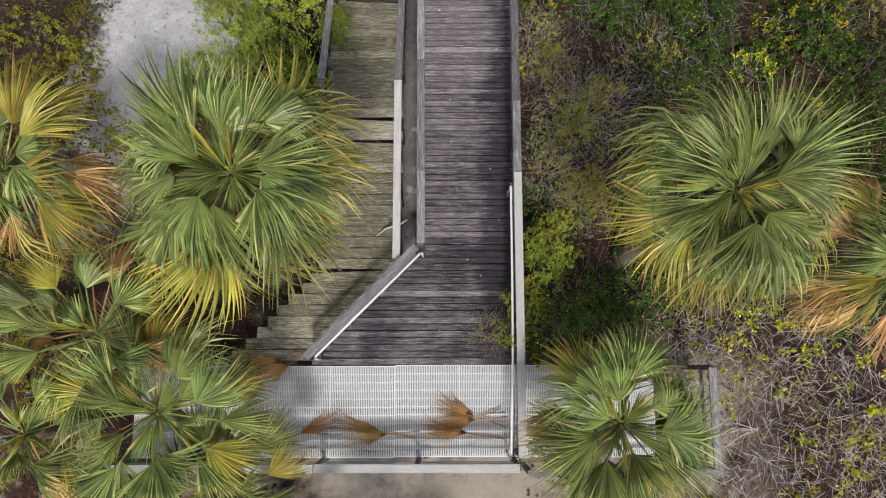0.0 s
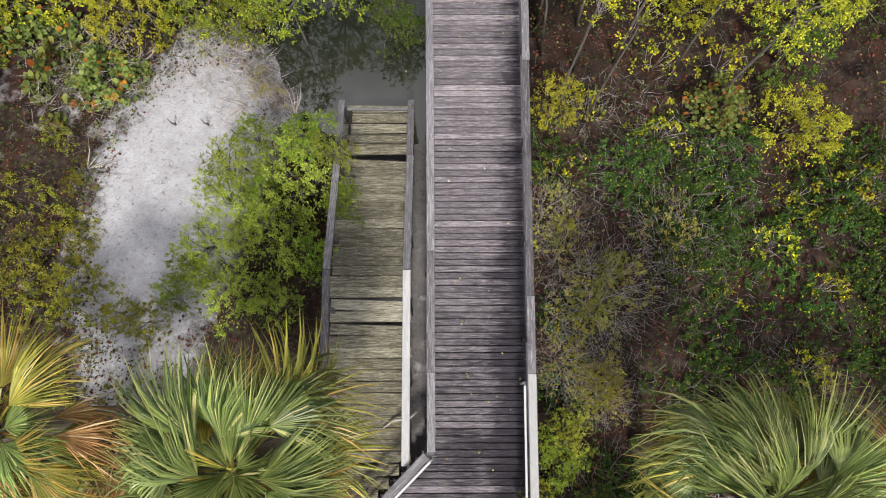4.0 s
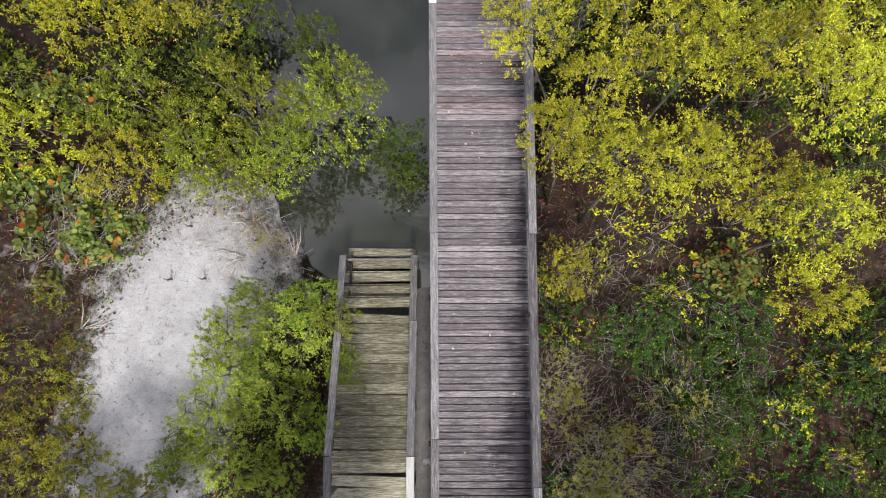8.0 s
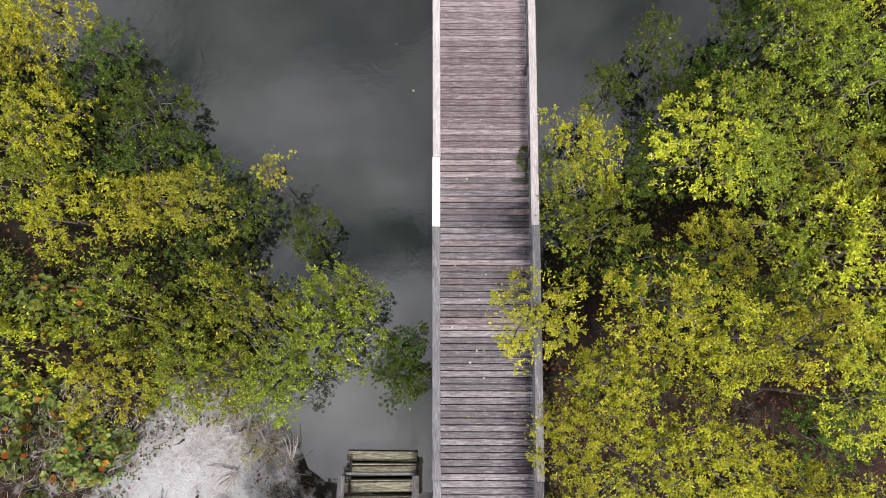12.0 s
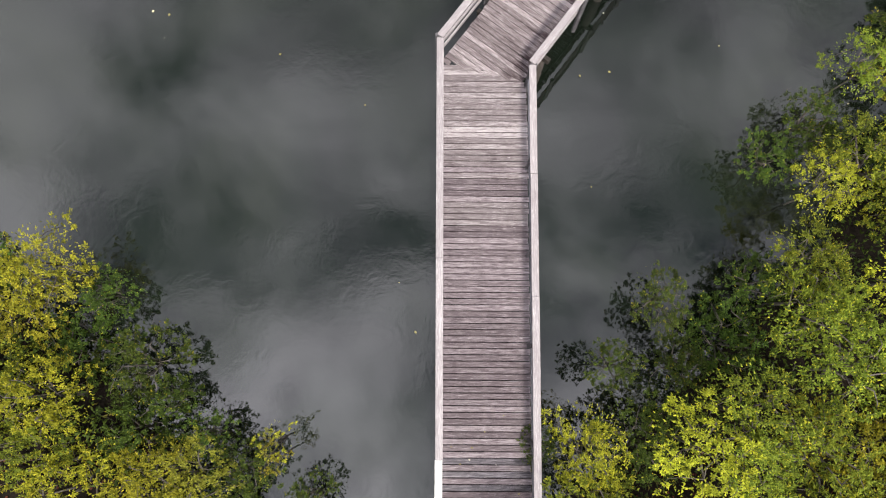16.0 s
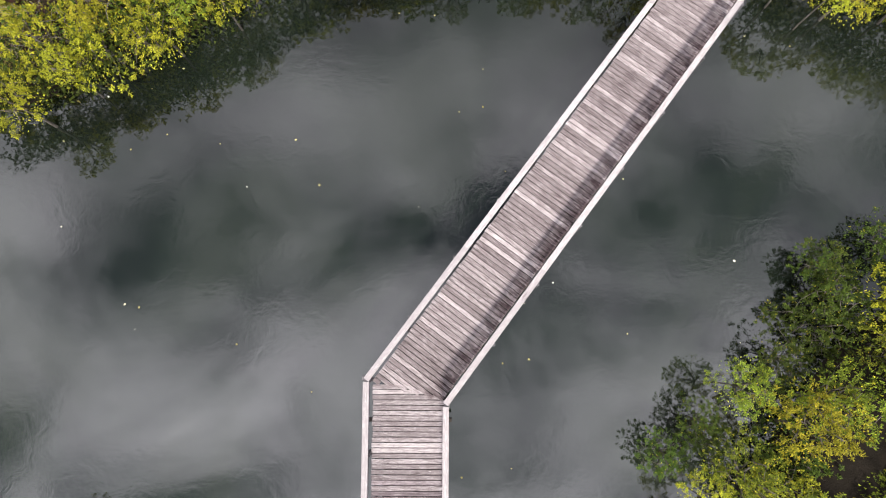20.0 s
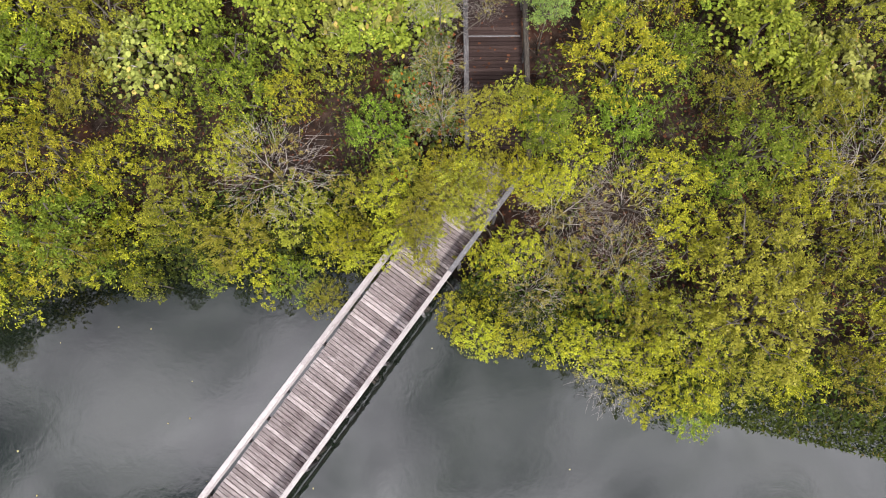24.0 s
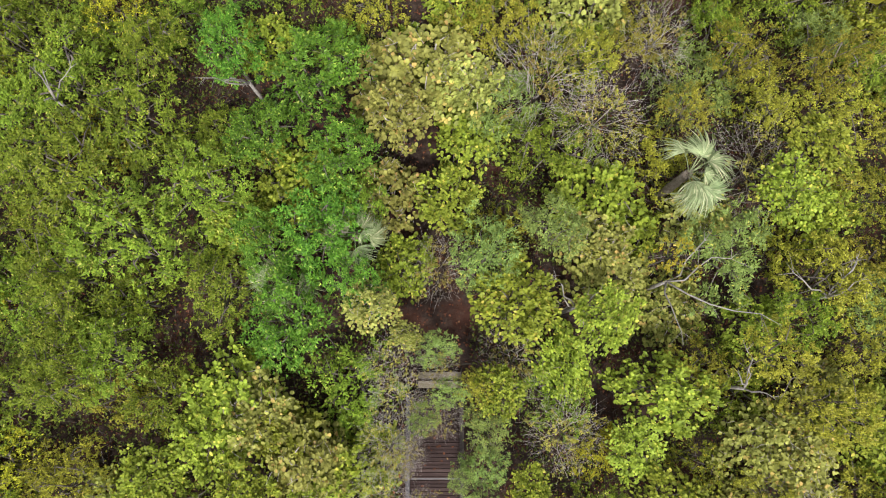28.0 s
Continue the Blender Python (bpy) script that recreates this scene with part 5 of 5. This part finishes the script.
GREY = [frond_mesh(40 + i, M_FROND_GREY, segments=34, droop=0.5 + 0.3 * i, bow=20, cup=0.1, loose=0.13, spread=85) for i in range(3)]
OPEN = [frond_mesh(50 + i, M_FROND, petiole=0.85, blade=0.9, segments=34, droop=0.25 + 0.16 * i, bow=14 + 9 * i, spread=40 + 8 * i, loose=0.09, cup=0.42, wide=1.1) for i in range(4)]
OPEN_OLD = [frond_mesh(60 + i, M_FROND_OLD, petiole=0.85, blade=0.9, segments=34, droop=0.35 + 0.14 * i, bow=18, spread=50, loose=0.1, cup=0.2, wide=1.1) for i in range(2)]


def palm(x, y, heart, size, label, count=34, ages=(0.62, 0.9), seed=0, kinds=None, bend=(0, 0), top=80, fall=108, arc=(0, 360)):
    """A cabbage palm with its growing point at height heart."""
    r = random.Random(seed)
    fx, fy = x + bend[0], y + bend[1]
    g = float(ground_height(fx, fy))
    ob = thing("palm_tree", label, "palm", group="palms", m=pose(fx, fy, g))
    h = heart - g
    pts, rad = [], []
    for i in range(11):
        t = i / 10
        pts.append((-bend[0] * (1 - (1 - t) ** 2), -bend[1] * (1 - (1 - t) ** 2), -0.2 + (h + 0.1) * t))
        rad.append(0.17 + 0.02 * (i % 2) - 0.03 * t)
    part("trunk", tubes("trunk", [(pts, rad)], M_TRUNK, 10), ob)
    fresh, aged, gone = kinds or (GREEN, AGEING, DEAD)
    fibre = [([(-bend[0], -bend[1], h - 0.2), (-bend[0] + r.uniform(-0.2, 0.2), -bend[1] + r.uniform(-0.2, 0.2), h + 0.05), (-bend[0] + r.uniform(-0.3, 0.3), -bend[1] + r.uniform(-0.3, 0.3), h + r.uniform(0.0, 0.2))], [0.012, 0.006, 0.002]) for _ in range(12)]
    tagged(part("crown_fibre", tubes("crown_fibre", fibre, M_TRUNK, 3), ob), kind="stuff")
    if fresh is not GREY:
        for i in range(3):
            part("spear_leaf", SPEAR[0], ob, pose(-bend[0], -bend[1], h, 0, 0, r.uniform(0, 360)) @ pose(0.03, 0, 0, r.uniform(0, 90), -r.uniform(48, 78), 0) @ Matrix.Scale(size * r.uniform(0.8, 1.1), 4), "pale unopened leaf")
    for i in range(count):
        t = (i + 0.5) / count
        az = arc[0] + (i * 137.5) % 360 / 360 * arc[1] + r.uniform(-28, 28)
        lift = top - fall * t ** 0.8 + r.uniform(-22, 22)
        pool = HEART if t < 0.14 and fresh is not GREY else fresh if t < ages[0] else aged if t < ages[1] else gone
        k = size * (0.62 + 0.4 * min(1, 2.2 * t)) * r.uniform(0.78, 1.12)
        part("frond", pool[r.randrange(len(pool))], ob, pose(-bend[0], -bend[1], h - 0.12 * t, 0, 0, az) @ pose(0.05, 0, 0, r.uniform(-42, 42), -lift, 0) @ Matrix.Scale(k, 4))
    return ob


YOUNG = (OPEN, OPEN_OLD, DEAD)
palm(-2.35, 0.35, 6.75, 1.16, "full green cabbage palm with yellowing lower fronds beside the ramp", 62, seed=1, ages=(0.6, 0.97))
palm(3.9, 0.05, 7.05, 1.02, "full green cabbage palm among shrubs beside the boardwalk", 62, seed=2, ages=(0.74, 0.97))
palm(-5.9, 0.7, 5.8, 1.0, "cabbage palm with many yellow-brown ageing fronds", 30, seed=3, ages=(0.4, 0.85))
palm(-4.1, -2.75, 4.3, 1.06, "wide young palm with open green fans over the landing", 34, seed=4, ages=(0.8, 0.96), kinds=YOUNG, bend=(0, -2.4), top=62, fall=62)
palm(-5.3, -1.5, 4.0, 1.12, "young palm with open green fans and dead lower leaves", 28, seed=14, ages=(0.7, 0.86), kinds=YOUNG, top=62, fall=62)
palm(-3.2, -4.0, 3.7, 0.92, "young palm leaning over the landing's front rail", 26, seed=15, ages=(0.75, 0.92), kinds=YOUNG, bend=(0, -1.2), top=58, fall=64)
palm(-6.3, -3.1, 4.0, 1.0, "young palm with open green fans beside the landing", 26, seed=16, ages=(0.75, 0.9), kinds=YOUNG, top=60, fall=66)
palm(2.95, -2.9, 4.7, 1.02, "young green palm leaning over the landing's edge", 44, seed=5, ages=(0.72, 0.97), bend=(0, -2.6), top=72, fall=84)
palm(6.75, -0.6, 5.6, 0.95, "palm with a skirt of dry brown fronds", 30, seed=6, ages=(0.35, 0.5))
palm(21.0, 51.5, 5.3, 1.05, "grey-green palm half hidden in the forest canopy", 13, seed=7, ages=(0.9, 0.97), kinds=(GREY, GREY, DEAD), arc=(-110, 215), top=60, fall=70)
palm(7.4, 48.1, 3.9, 0.9, "small palm under the forest canopy", 12, seed=8, ages=(0.9, 0.99), kinds=(GREY, GREY, GREY))
palm(9.9, 49.7, 4.1, 0.85, "small palm under the forest canopy", 12, seed=9, ages=(0.9, 0.99), kinds=(GREY, GREY, GREY))

for x, y, z, az, k in ((-0.2, -3.4, DECK + 0.05, 168, 1.0), (-0.1, -3.25, DECK + 0.1, 186, 0.9), (1.45, -3.4, DECK + 0.05, 172, 1.0), (1.5, -3.2, DECK + 0.1, 160, 0.95), (1.4, -2.85, DECK + 0.07, 201, 0.95), (1.5, -3.0, DECK + 0.13, 185, 0.85),
                       (-2.1, -1.8, DECK + 0.12, 195, 0.9), (-2.0, -1.75, DECK + 0.17, 207, 0.85), (-2.9, -3.5, DECK + 0.08, 20, 0.9), (-6.3, 3.95, 1.35, 200, 0.6)):
    fr = new("fallen_frond", FLAT[int(az) % 2])
    fr.matrix_basis = pose(x, y, z, 0, 3, az) @ Matrix.Diagonal((k, k * 0.75, k * 0.8, 1))
    tagged(fr, "dry brown palm frond fallen flat on the ground" if z < DECK else "dry brown palm frond fallen on the landing", "frond", "fallen fronds")


def dead_tree(x, y, top, reach, az, seed):
    """A bare bleached tree: a trunk, a few long crooked limbs and their twigs."""
    r = random.Random(seed)
    fx, fy = clear_foot(x, y)
    g = float(ground_height(fx, fy))
    ob = thing("dead_tree", "dead tree with bare bleached grey limbs above the canopy", "tree", "dead trees", m=pose(fx, fy, g - 0.1))
    dx, dy, h = x - fx, y - fy, top - g
    part("trunk", tubes("trunk", [([(0, 0, -0.1), (0.3 * dx + 0.05, 0.3 * dy, 0.4 * h), (dx, dy, 0.75 * h)], [0.09, 0.07, 0.05])], M_SNAG, 8), ob)
    for i in range(4):
        a = math.radians(az) + (0 if i == 0 else r.uniform(-2.4, 2.4))
        n = reach * (1.0 if i == 0 else r.uniform(0.35, 0.7))
        pts = [(dx, dy, 0.74 * h)]
        for s in range(1, 6):
            t = s / 5
            w = r.uniform(-0.09, 0.09) * n
            pts.append((dx + n * t * math.cos(a) - w * math.sin(a), dy + n * t * math.sin(a) + w * math.cos(a), (0.74 + 0.3 * math.sin(1.5 * t)) * h + r.uniform(-0.05, 0.05)))
        limb = part("limb", tubes("limb", [(pts, [0.032, 0.028, 0.023, 0.018, 0.012, 0.005])], M_SNAG, 6), ob)
        for s in (2, 3, 4, 4):
            p = Vector(pts[s])
            b2 = a + r.choice((-1, 1)) * r.uniform(0.5, 1.1)
            m = n * r.uniform(0.15, 0.35)
            q = p + Vector((m * math.cos(b2), m * math.sin(b2), r.uniform(-0.05, 0.2)))
            part("twig", tubes("twig", [([tuple(p), tuple((p + q) / 2 + Vector((0, 0, r.uniform(-0.04, 0.06)))), tuple(q)], [0.009, 0.006, 0.002])], M_SNAG, 4), limb)


for n, (x, y, top, reach, az) in enumerate((
    (20.3, 48.0, 5.7, 3.4, -30), (-0.3, 54.3, 6.1, 1.6, 30), (6.3, 54.9, 6.1, 1.4, 200), (17.3, 47.2, 5.5, 1.4, 140), (22.8, 44.5, 5.1, 1.6, 100), (25.7, 47.5, 5.4, 2.2, 160),
)):
    dead_tree(x, y, top, reach, az, 60 + n)


def driftwood(x, y, az, seed):
    r = random.Random(seed)
    g = float(ground_height(x, y))
    ob = thing("driftwood", "bleached forked driftwood lying near the water's edge", "driftwood", "driftwood", m=pose(x, y, g, 0, 0, az))
    for _ in range(6):
        a, n = r.uniform(-0.9, 0.9), r.uniform(0.4, 1.0)
        pts = [(0, 0, 0.03), (0.5 * n * math.cos(a), 0.5 * n * math.sin(a), 0.1), (n * math.cos(a + 0.2), n * math.sin(a + 0.2), 0.05)]
        part("branch", tubes("branch", [(pts, [0.018, 0.012, 0.004])], M_TWIG, 5), ob)


for n, (x, y, az) in enumerate(((-3.7, 7.6, 120), (-4.1, 7.1, 200), (-3.2, 7.2, 60), (-7.2, 5.6, 30), (5.6, -2.6, 190), (6.4, -3.3, 150))):
    driftwood(x, y, az, n)


# ---- undergrowth, litter and floating leaves ----
def scatter(name, n, box, keep, lift, size, material, rounded, seed, label, category, stand=0.35):
    rng = np.random.default_rng(seed)
    x = rng.uniform(box[0], box[1], n)
    y = rng.uniform(box[2], box[3], n)
    ok = keep(x, y, rng.uniform(0, 1, n))
    x, y = x[ok], y[ok]
    m = len(x)
    base = np.stack([x, y, ground_height(x, y) + rng.uniform(lift[0], lift[1], m)], -1)
    a = rng.uniform(0, 2 * np.pi, m)
    along = unit(np.stack([np.cos(a), np.sin(a), rng.normal(0.1, stand, m)], -1))
    nrm = unit(np.array([0, 0, 1.0]) + rng.normal(size=(m, 3)) * stand)
    across = unit(np.cross(along, nrm))
    s = rng.uniform(0.7, 1.3, m)
    ob = new(name, leaf_mesh(name, base, along, across, np.cross(across, along), size[0] * s, size[1] * s, material, rounded))
    return tagged(ob, label, category, kind="stuff")


def on_land(x, y):
    return (np.interp(x, BED_X, NEAR_Y) - y > 0.6) | (y - np.interp(x, FAR_X, FAR_Y) > 0.6)


def patchy(x, y, f=0.9, cut=0.0):
    return np.sin(f * x + 1.3 * np.sin(0.7 * f * y)) * np.cos(f * 1.1 * y - 0.8 * np.sin(f * x)) > cut


def off_walk(x, y):
    return ~((x > -2.2) & (x < 1.9) & (y < 8))


scatter("undergrowth", 16000, (2.0, 11.5, -5.5, 15), lambda x, y, u: on_land(x, y) & patchy(x, y, 1.1, -0.5) & (y > -1.6), (0.1, 0.75), (0.07, 0.036), LEAF["W"], False, 1,
        "low tangle of dark green undergrowth", "undergrowth", 0.5)
scatter("undergrowth", 26000, (-12, -2.2, -5.5, 12), lambda x, y, u: on_land(x, y) & ~sandy(x, y) & patchy(x, y, 1.2, -0.55) & (y > -1.6), (0.05, 0.5), (0.07, 0.036), LEAF["W"], False, 2,
        "low olive undergrowth around the sand", "undergrowth", 0.5)
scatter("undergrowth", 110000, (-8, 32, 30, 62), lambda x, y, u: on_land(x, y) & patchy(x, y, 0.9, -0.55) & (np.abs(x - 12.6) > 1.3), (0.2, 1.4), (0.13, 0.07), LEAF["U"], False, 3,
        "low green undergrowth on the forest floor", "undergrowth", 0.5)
def bank_edge(x, y):
    d = np.maximum(np.interp(x, BED_X, NEAR_Y) - y, y - np.interp(x, FAR_X, FAR_Y))
    return (d > -0.1) & (d < 1.6) & (np.abs(x - 0.8) > 1.5)


# Dark leaves added below the bank canopy to block light and darken its gaps.
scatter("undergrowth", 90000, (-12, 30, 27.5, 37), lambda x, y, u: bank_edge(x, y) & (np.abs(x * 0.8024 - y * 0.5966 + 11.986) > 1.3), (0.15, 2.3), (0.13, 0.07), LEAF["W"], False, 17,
        "dark leaf fill added under the far bank's canopy", "undergrowth", 0.5)
# Leaf fill added over the water's edge so the canopy's reflection turns dark.
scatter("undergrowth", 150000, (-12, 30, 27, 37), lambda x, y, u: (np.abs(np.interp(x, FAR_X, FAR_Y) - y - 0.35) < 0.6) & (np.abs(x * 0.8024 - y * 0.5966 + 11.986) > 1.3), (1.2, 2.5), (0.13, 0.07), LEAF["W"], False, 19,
        "dark leaf fill added under the overhang to darken its reflection", "undergrowth", 0.5)
# The same dark fill, added below the near bank's trees.
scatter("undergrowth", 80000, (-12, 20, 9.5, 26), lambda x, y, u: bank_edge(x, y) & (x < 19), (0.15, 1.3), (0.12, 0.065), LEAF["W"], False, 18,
        "dark leaf fill added under the near bank's canopy", "undergrowth", 0.5)
scatter("leaf_litter", 26000, (-6, 30, 32, 62), lambda x, y, u: on_land(x, y), (0.0, 0.05), (0.11, 0.08), M_LITTER, False, 4,
        "reddish brown fallen leaves on the forest floor", "leaf litter", 0.2)
scatter("leaf_litter", 16000, (-11, 11, -6, 13), lambda x, y, u: on_land(x, y) & ~sandy(x, y) & off_walk(x, y), (0.0, 0.05), (0.065, 0.045), M_LITTER, True, 5,
        "brown fallen leaves beside the boardwalk", "leaf litter", 0.2)


scatter("twig_litter", 12000, (-10.5, 10.5, -5, 9), lambda x, y, u: on_land(x, y) & off_walk(x, y) & (~sandy(x, y) | (u < 0.03)), (0.0, 0.25), (0.28, 0.007), M_BARK, False, 15,
        "grey fallen twigs among the leaf litter", "twig litter", 0.25)
scatter("twig_litter", 14000, (-5, 29, 33, 60), lambda x, y, u: on_land(x, y) & (np.abs(x - 12.6) > 1.2), (0.0, 0.5), (0.45, 0.012), M_BARK, False, 16,
        "grey fallen twigs on the forest floor", "twig litter", 0.3)


scatter("twig_litter", 4200, (1.95, 6.5, -2.0, 7.5), lambda x, y, u: on_land(x, y) & (patchy(x, y, 1.3, -0.2) | (u < 0.3)), (0.02, 0.7), (0.36, 0.006), M_SNAG, False, 25,
        "pale dry twigs tangled on the ground beside the boardwalk", "twig litter", 0.4)
scatter("twig_litter", 5000, (-8.6, -2.6, 6.0, 8.8), lambda x, y, u: on_land(x, y) & (y > 6.3 + 1.2 * u) & patchy(x, y, 1.7, -0.3), (0.0, 0.25), (0.36, 0.0075), M_TWIG, False, 26,
        "pale driftwood twigs along the top of the sand", "twig litter", 0.3)
scatter("twig_litter", 3000, (4.2, 9.5, -5.0, -0.8), lambda x, y, u: on_land(x, y), (0.0, 0.35), (0.5, 0.009), M_TWIG, False, 27,
        "bleached roots and twigs on the sandy bank", "twig litter", 0.3)


def flat_leaves(name, n, xy, z, size, material, seed, label):
    rng = np.random.default_rng(seed)
    x, y = xy(rng, n)
    m = len(x)
    base = np.stack([x, y, np.full(m, z)], -1)
    a = rng.uniform(0, 2 * np.pi, m)
    along = np.stack([np.cos(a), np.sin(a), np.zeros(m)], -1)
    up = np.tile(np.array([0, 0, 1.0]), (m, 1))
    across = np.cross(up, along)
    s = rng.uniform(0.5, 1.4, m)
    ob = new(name, leaf_mesh(name, base, along, across, up * 0.3, size[0] * s, size[1] * s, material, True))
    return tagged(ob, label, "leaves", kind="stuff")


def river_spots(rng, n):
    x, y = rng.uniform(-11, 22, n), rng.uniform(8, 33, n)
    ok = ~on_land(x, y)
    return x[ok], y[ok]


flat_leaves("floating_leaves", 110, river_spots, WATER + 0.012, (0.06, 0.045), M_FLOAT, 6, "small pale leaves floating on the river")
flat_leaves("fallen_leaves", 90, lambda rng, n: (rng.uniform(11.85, 13.35, n), rng.uniform(37.6, 44.0, n)), DECK + 0.008, (0.09, 0.06), M_LITTER, 7, "brown leaves lying on the woodland boardwalk")
flat_leaves("fallen_leaves", 70, lambda rng, n: (rng.uniform(0.1, 1.6, n), rng.uniform(-1.6, 14, n)), DECK + 0.008, (0.045, 0.03), M_FLOAT, 8, "small dry leaves scattered on the boardwalk")


def far_woods(spacing, leaves, seed):
    """Canopy of the woods beyond the filmed strip, on both banks: domed crowns of coarse leaves."""
    rng = np.random.default_rng(seed)
    gx, gy = np.meshgrid(np.arange(-75, 95, spacing), np.arange(-50, 110, spacing))
    cx = gx.ravel() + rng.uniform(-0.4, 0.4, gx.size) * spacing
    cy = gy.ravel() + rng.uniform(-0.4, 0.4, gx.size) * spacing
    inside = ((cx > -11) & (cx < 11.6) & (cy > -7) & (cy < 26)) | ((cx >= 12) & (cx < 21) & (cy > 17) & (cy < 27)) | ((cx > -9.6) & (cx < 30.2) & (cy >= 26) & (cy < 63))
    shore = np.maximum(np.interp(cx, BED_X, NEAR_Y) - cy, cy - np.interp(cx, FAR_X, FAR_Y))
    path = (np.abs(cy + 5.2) < 1.6) & (cx > -12) & (cx < 12)
    ok = (shore > 1.2) & ~inside & ~path
    cx, cy = cx[ok], cy[ok]
    top, wide = rng.uniform(2.8, 5.4, len(cx)), rng.uniform(0.6, 0.85, len(cx)) * spacing
    m = len(cx) * leaves
    k = np.repeat(np.arange(len(cx)), leaves)
    d, a = np.sqrt(rng.uniform(0, 1, m)), rng.uniform(0, 2 * np.pi, m)
    d = d * (1 + 0.25 * np.sin(3 * a + 7 * cx[k]) + rng.normal(0, 0.08, m))
    x, y = cx[k] + wide[k] * d * np.cos(a), cy[k] + wide[k] * d * np.sin(a)
    lumps = 0.35 * np.sin(2.6 * x + 1.4 * np.sin(2.1 * y)) * np.cos(2.4 * y)
    base = np.stack([x, y, ground_height(cx[k], cy[k]) + top[k] - 1.5 * d ** 2.2 + lumps - np.abs(rng.normal(0, 0.35, m))], -1)
    along = unit(np.stack([np.cos(a), np.sin(a), rng.normal(-0.1, 0.4, m)], -1) + rng.normal(size=(m, 3)) * 0.5)
    across = unit(np.cross(along, unit(np.array([0, 0, 1.0]) + rng.normal(size=(m, 3)) * 0.4)))
    s = rng.uniform(0.6, 1.2, m)
    ob = new("far_woods", leaf_mesh("far_woods", base, along, across, np.cross(across, along), 0.85 * s, 0.58 * s, LEAF["O"], False))
    return tagged(ob, "green woods stretching away on both banks", "woods", kind="stuff")


far_woods(3.1, 95, 9)
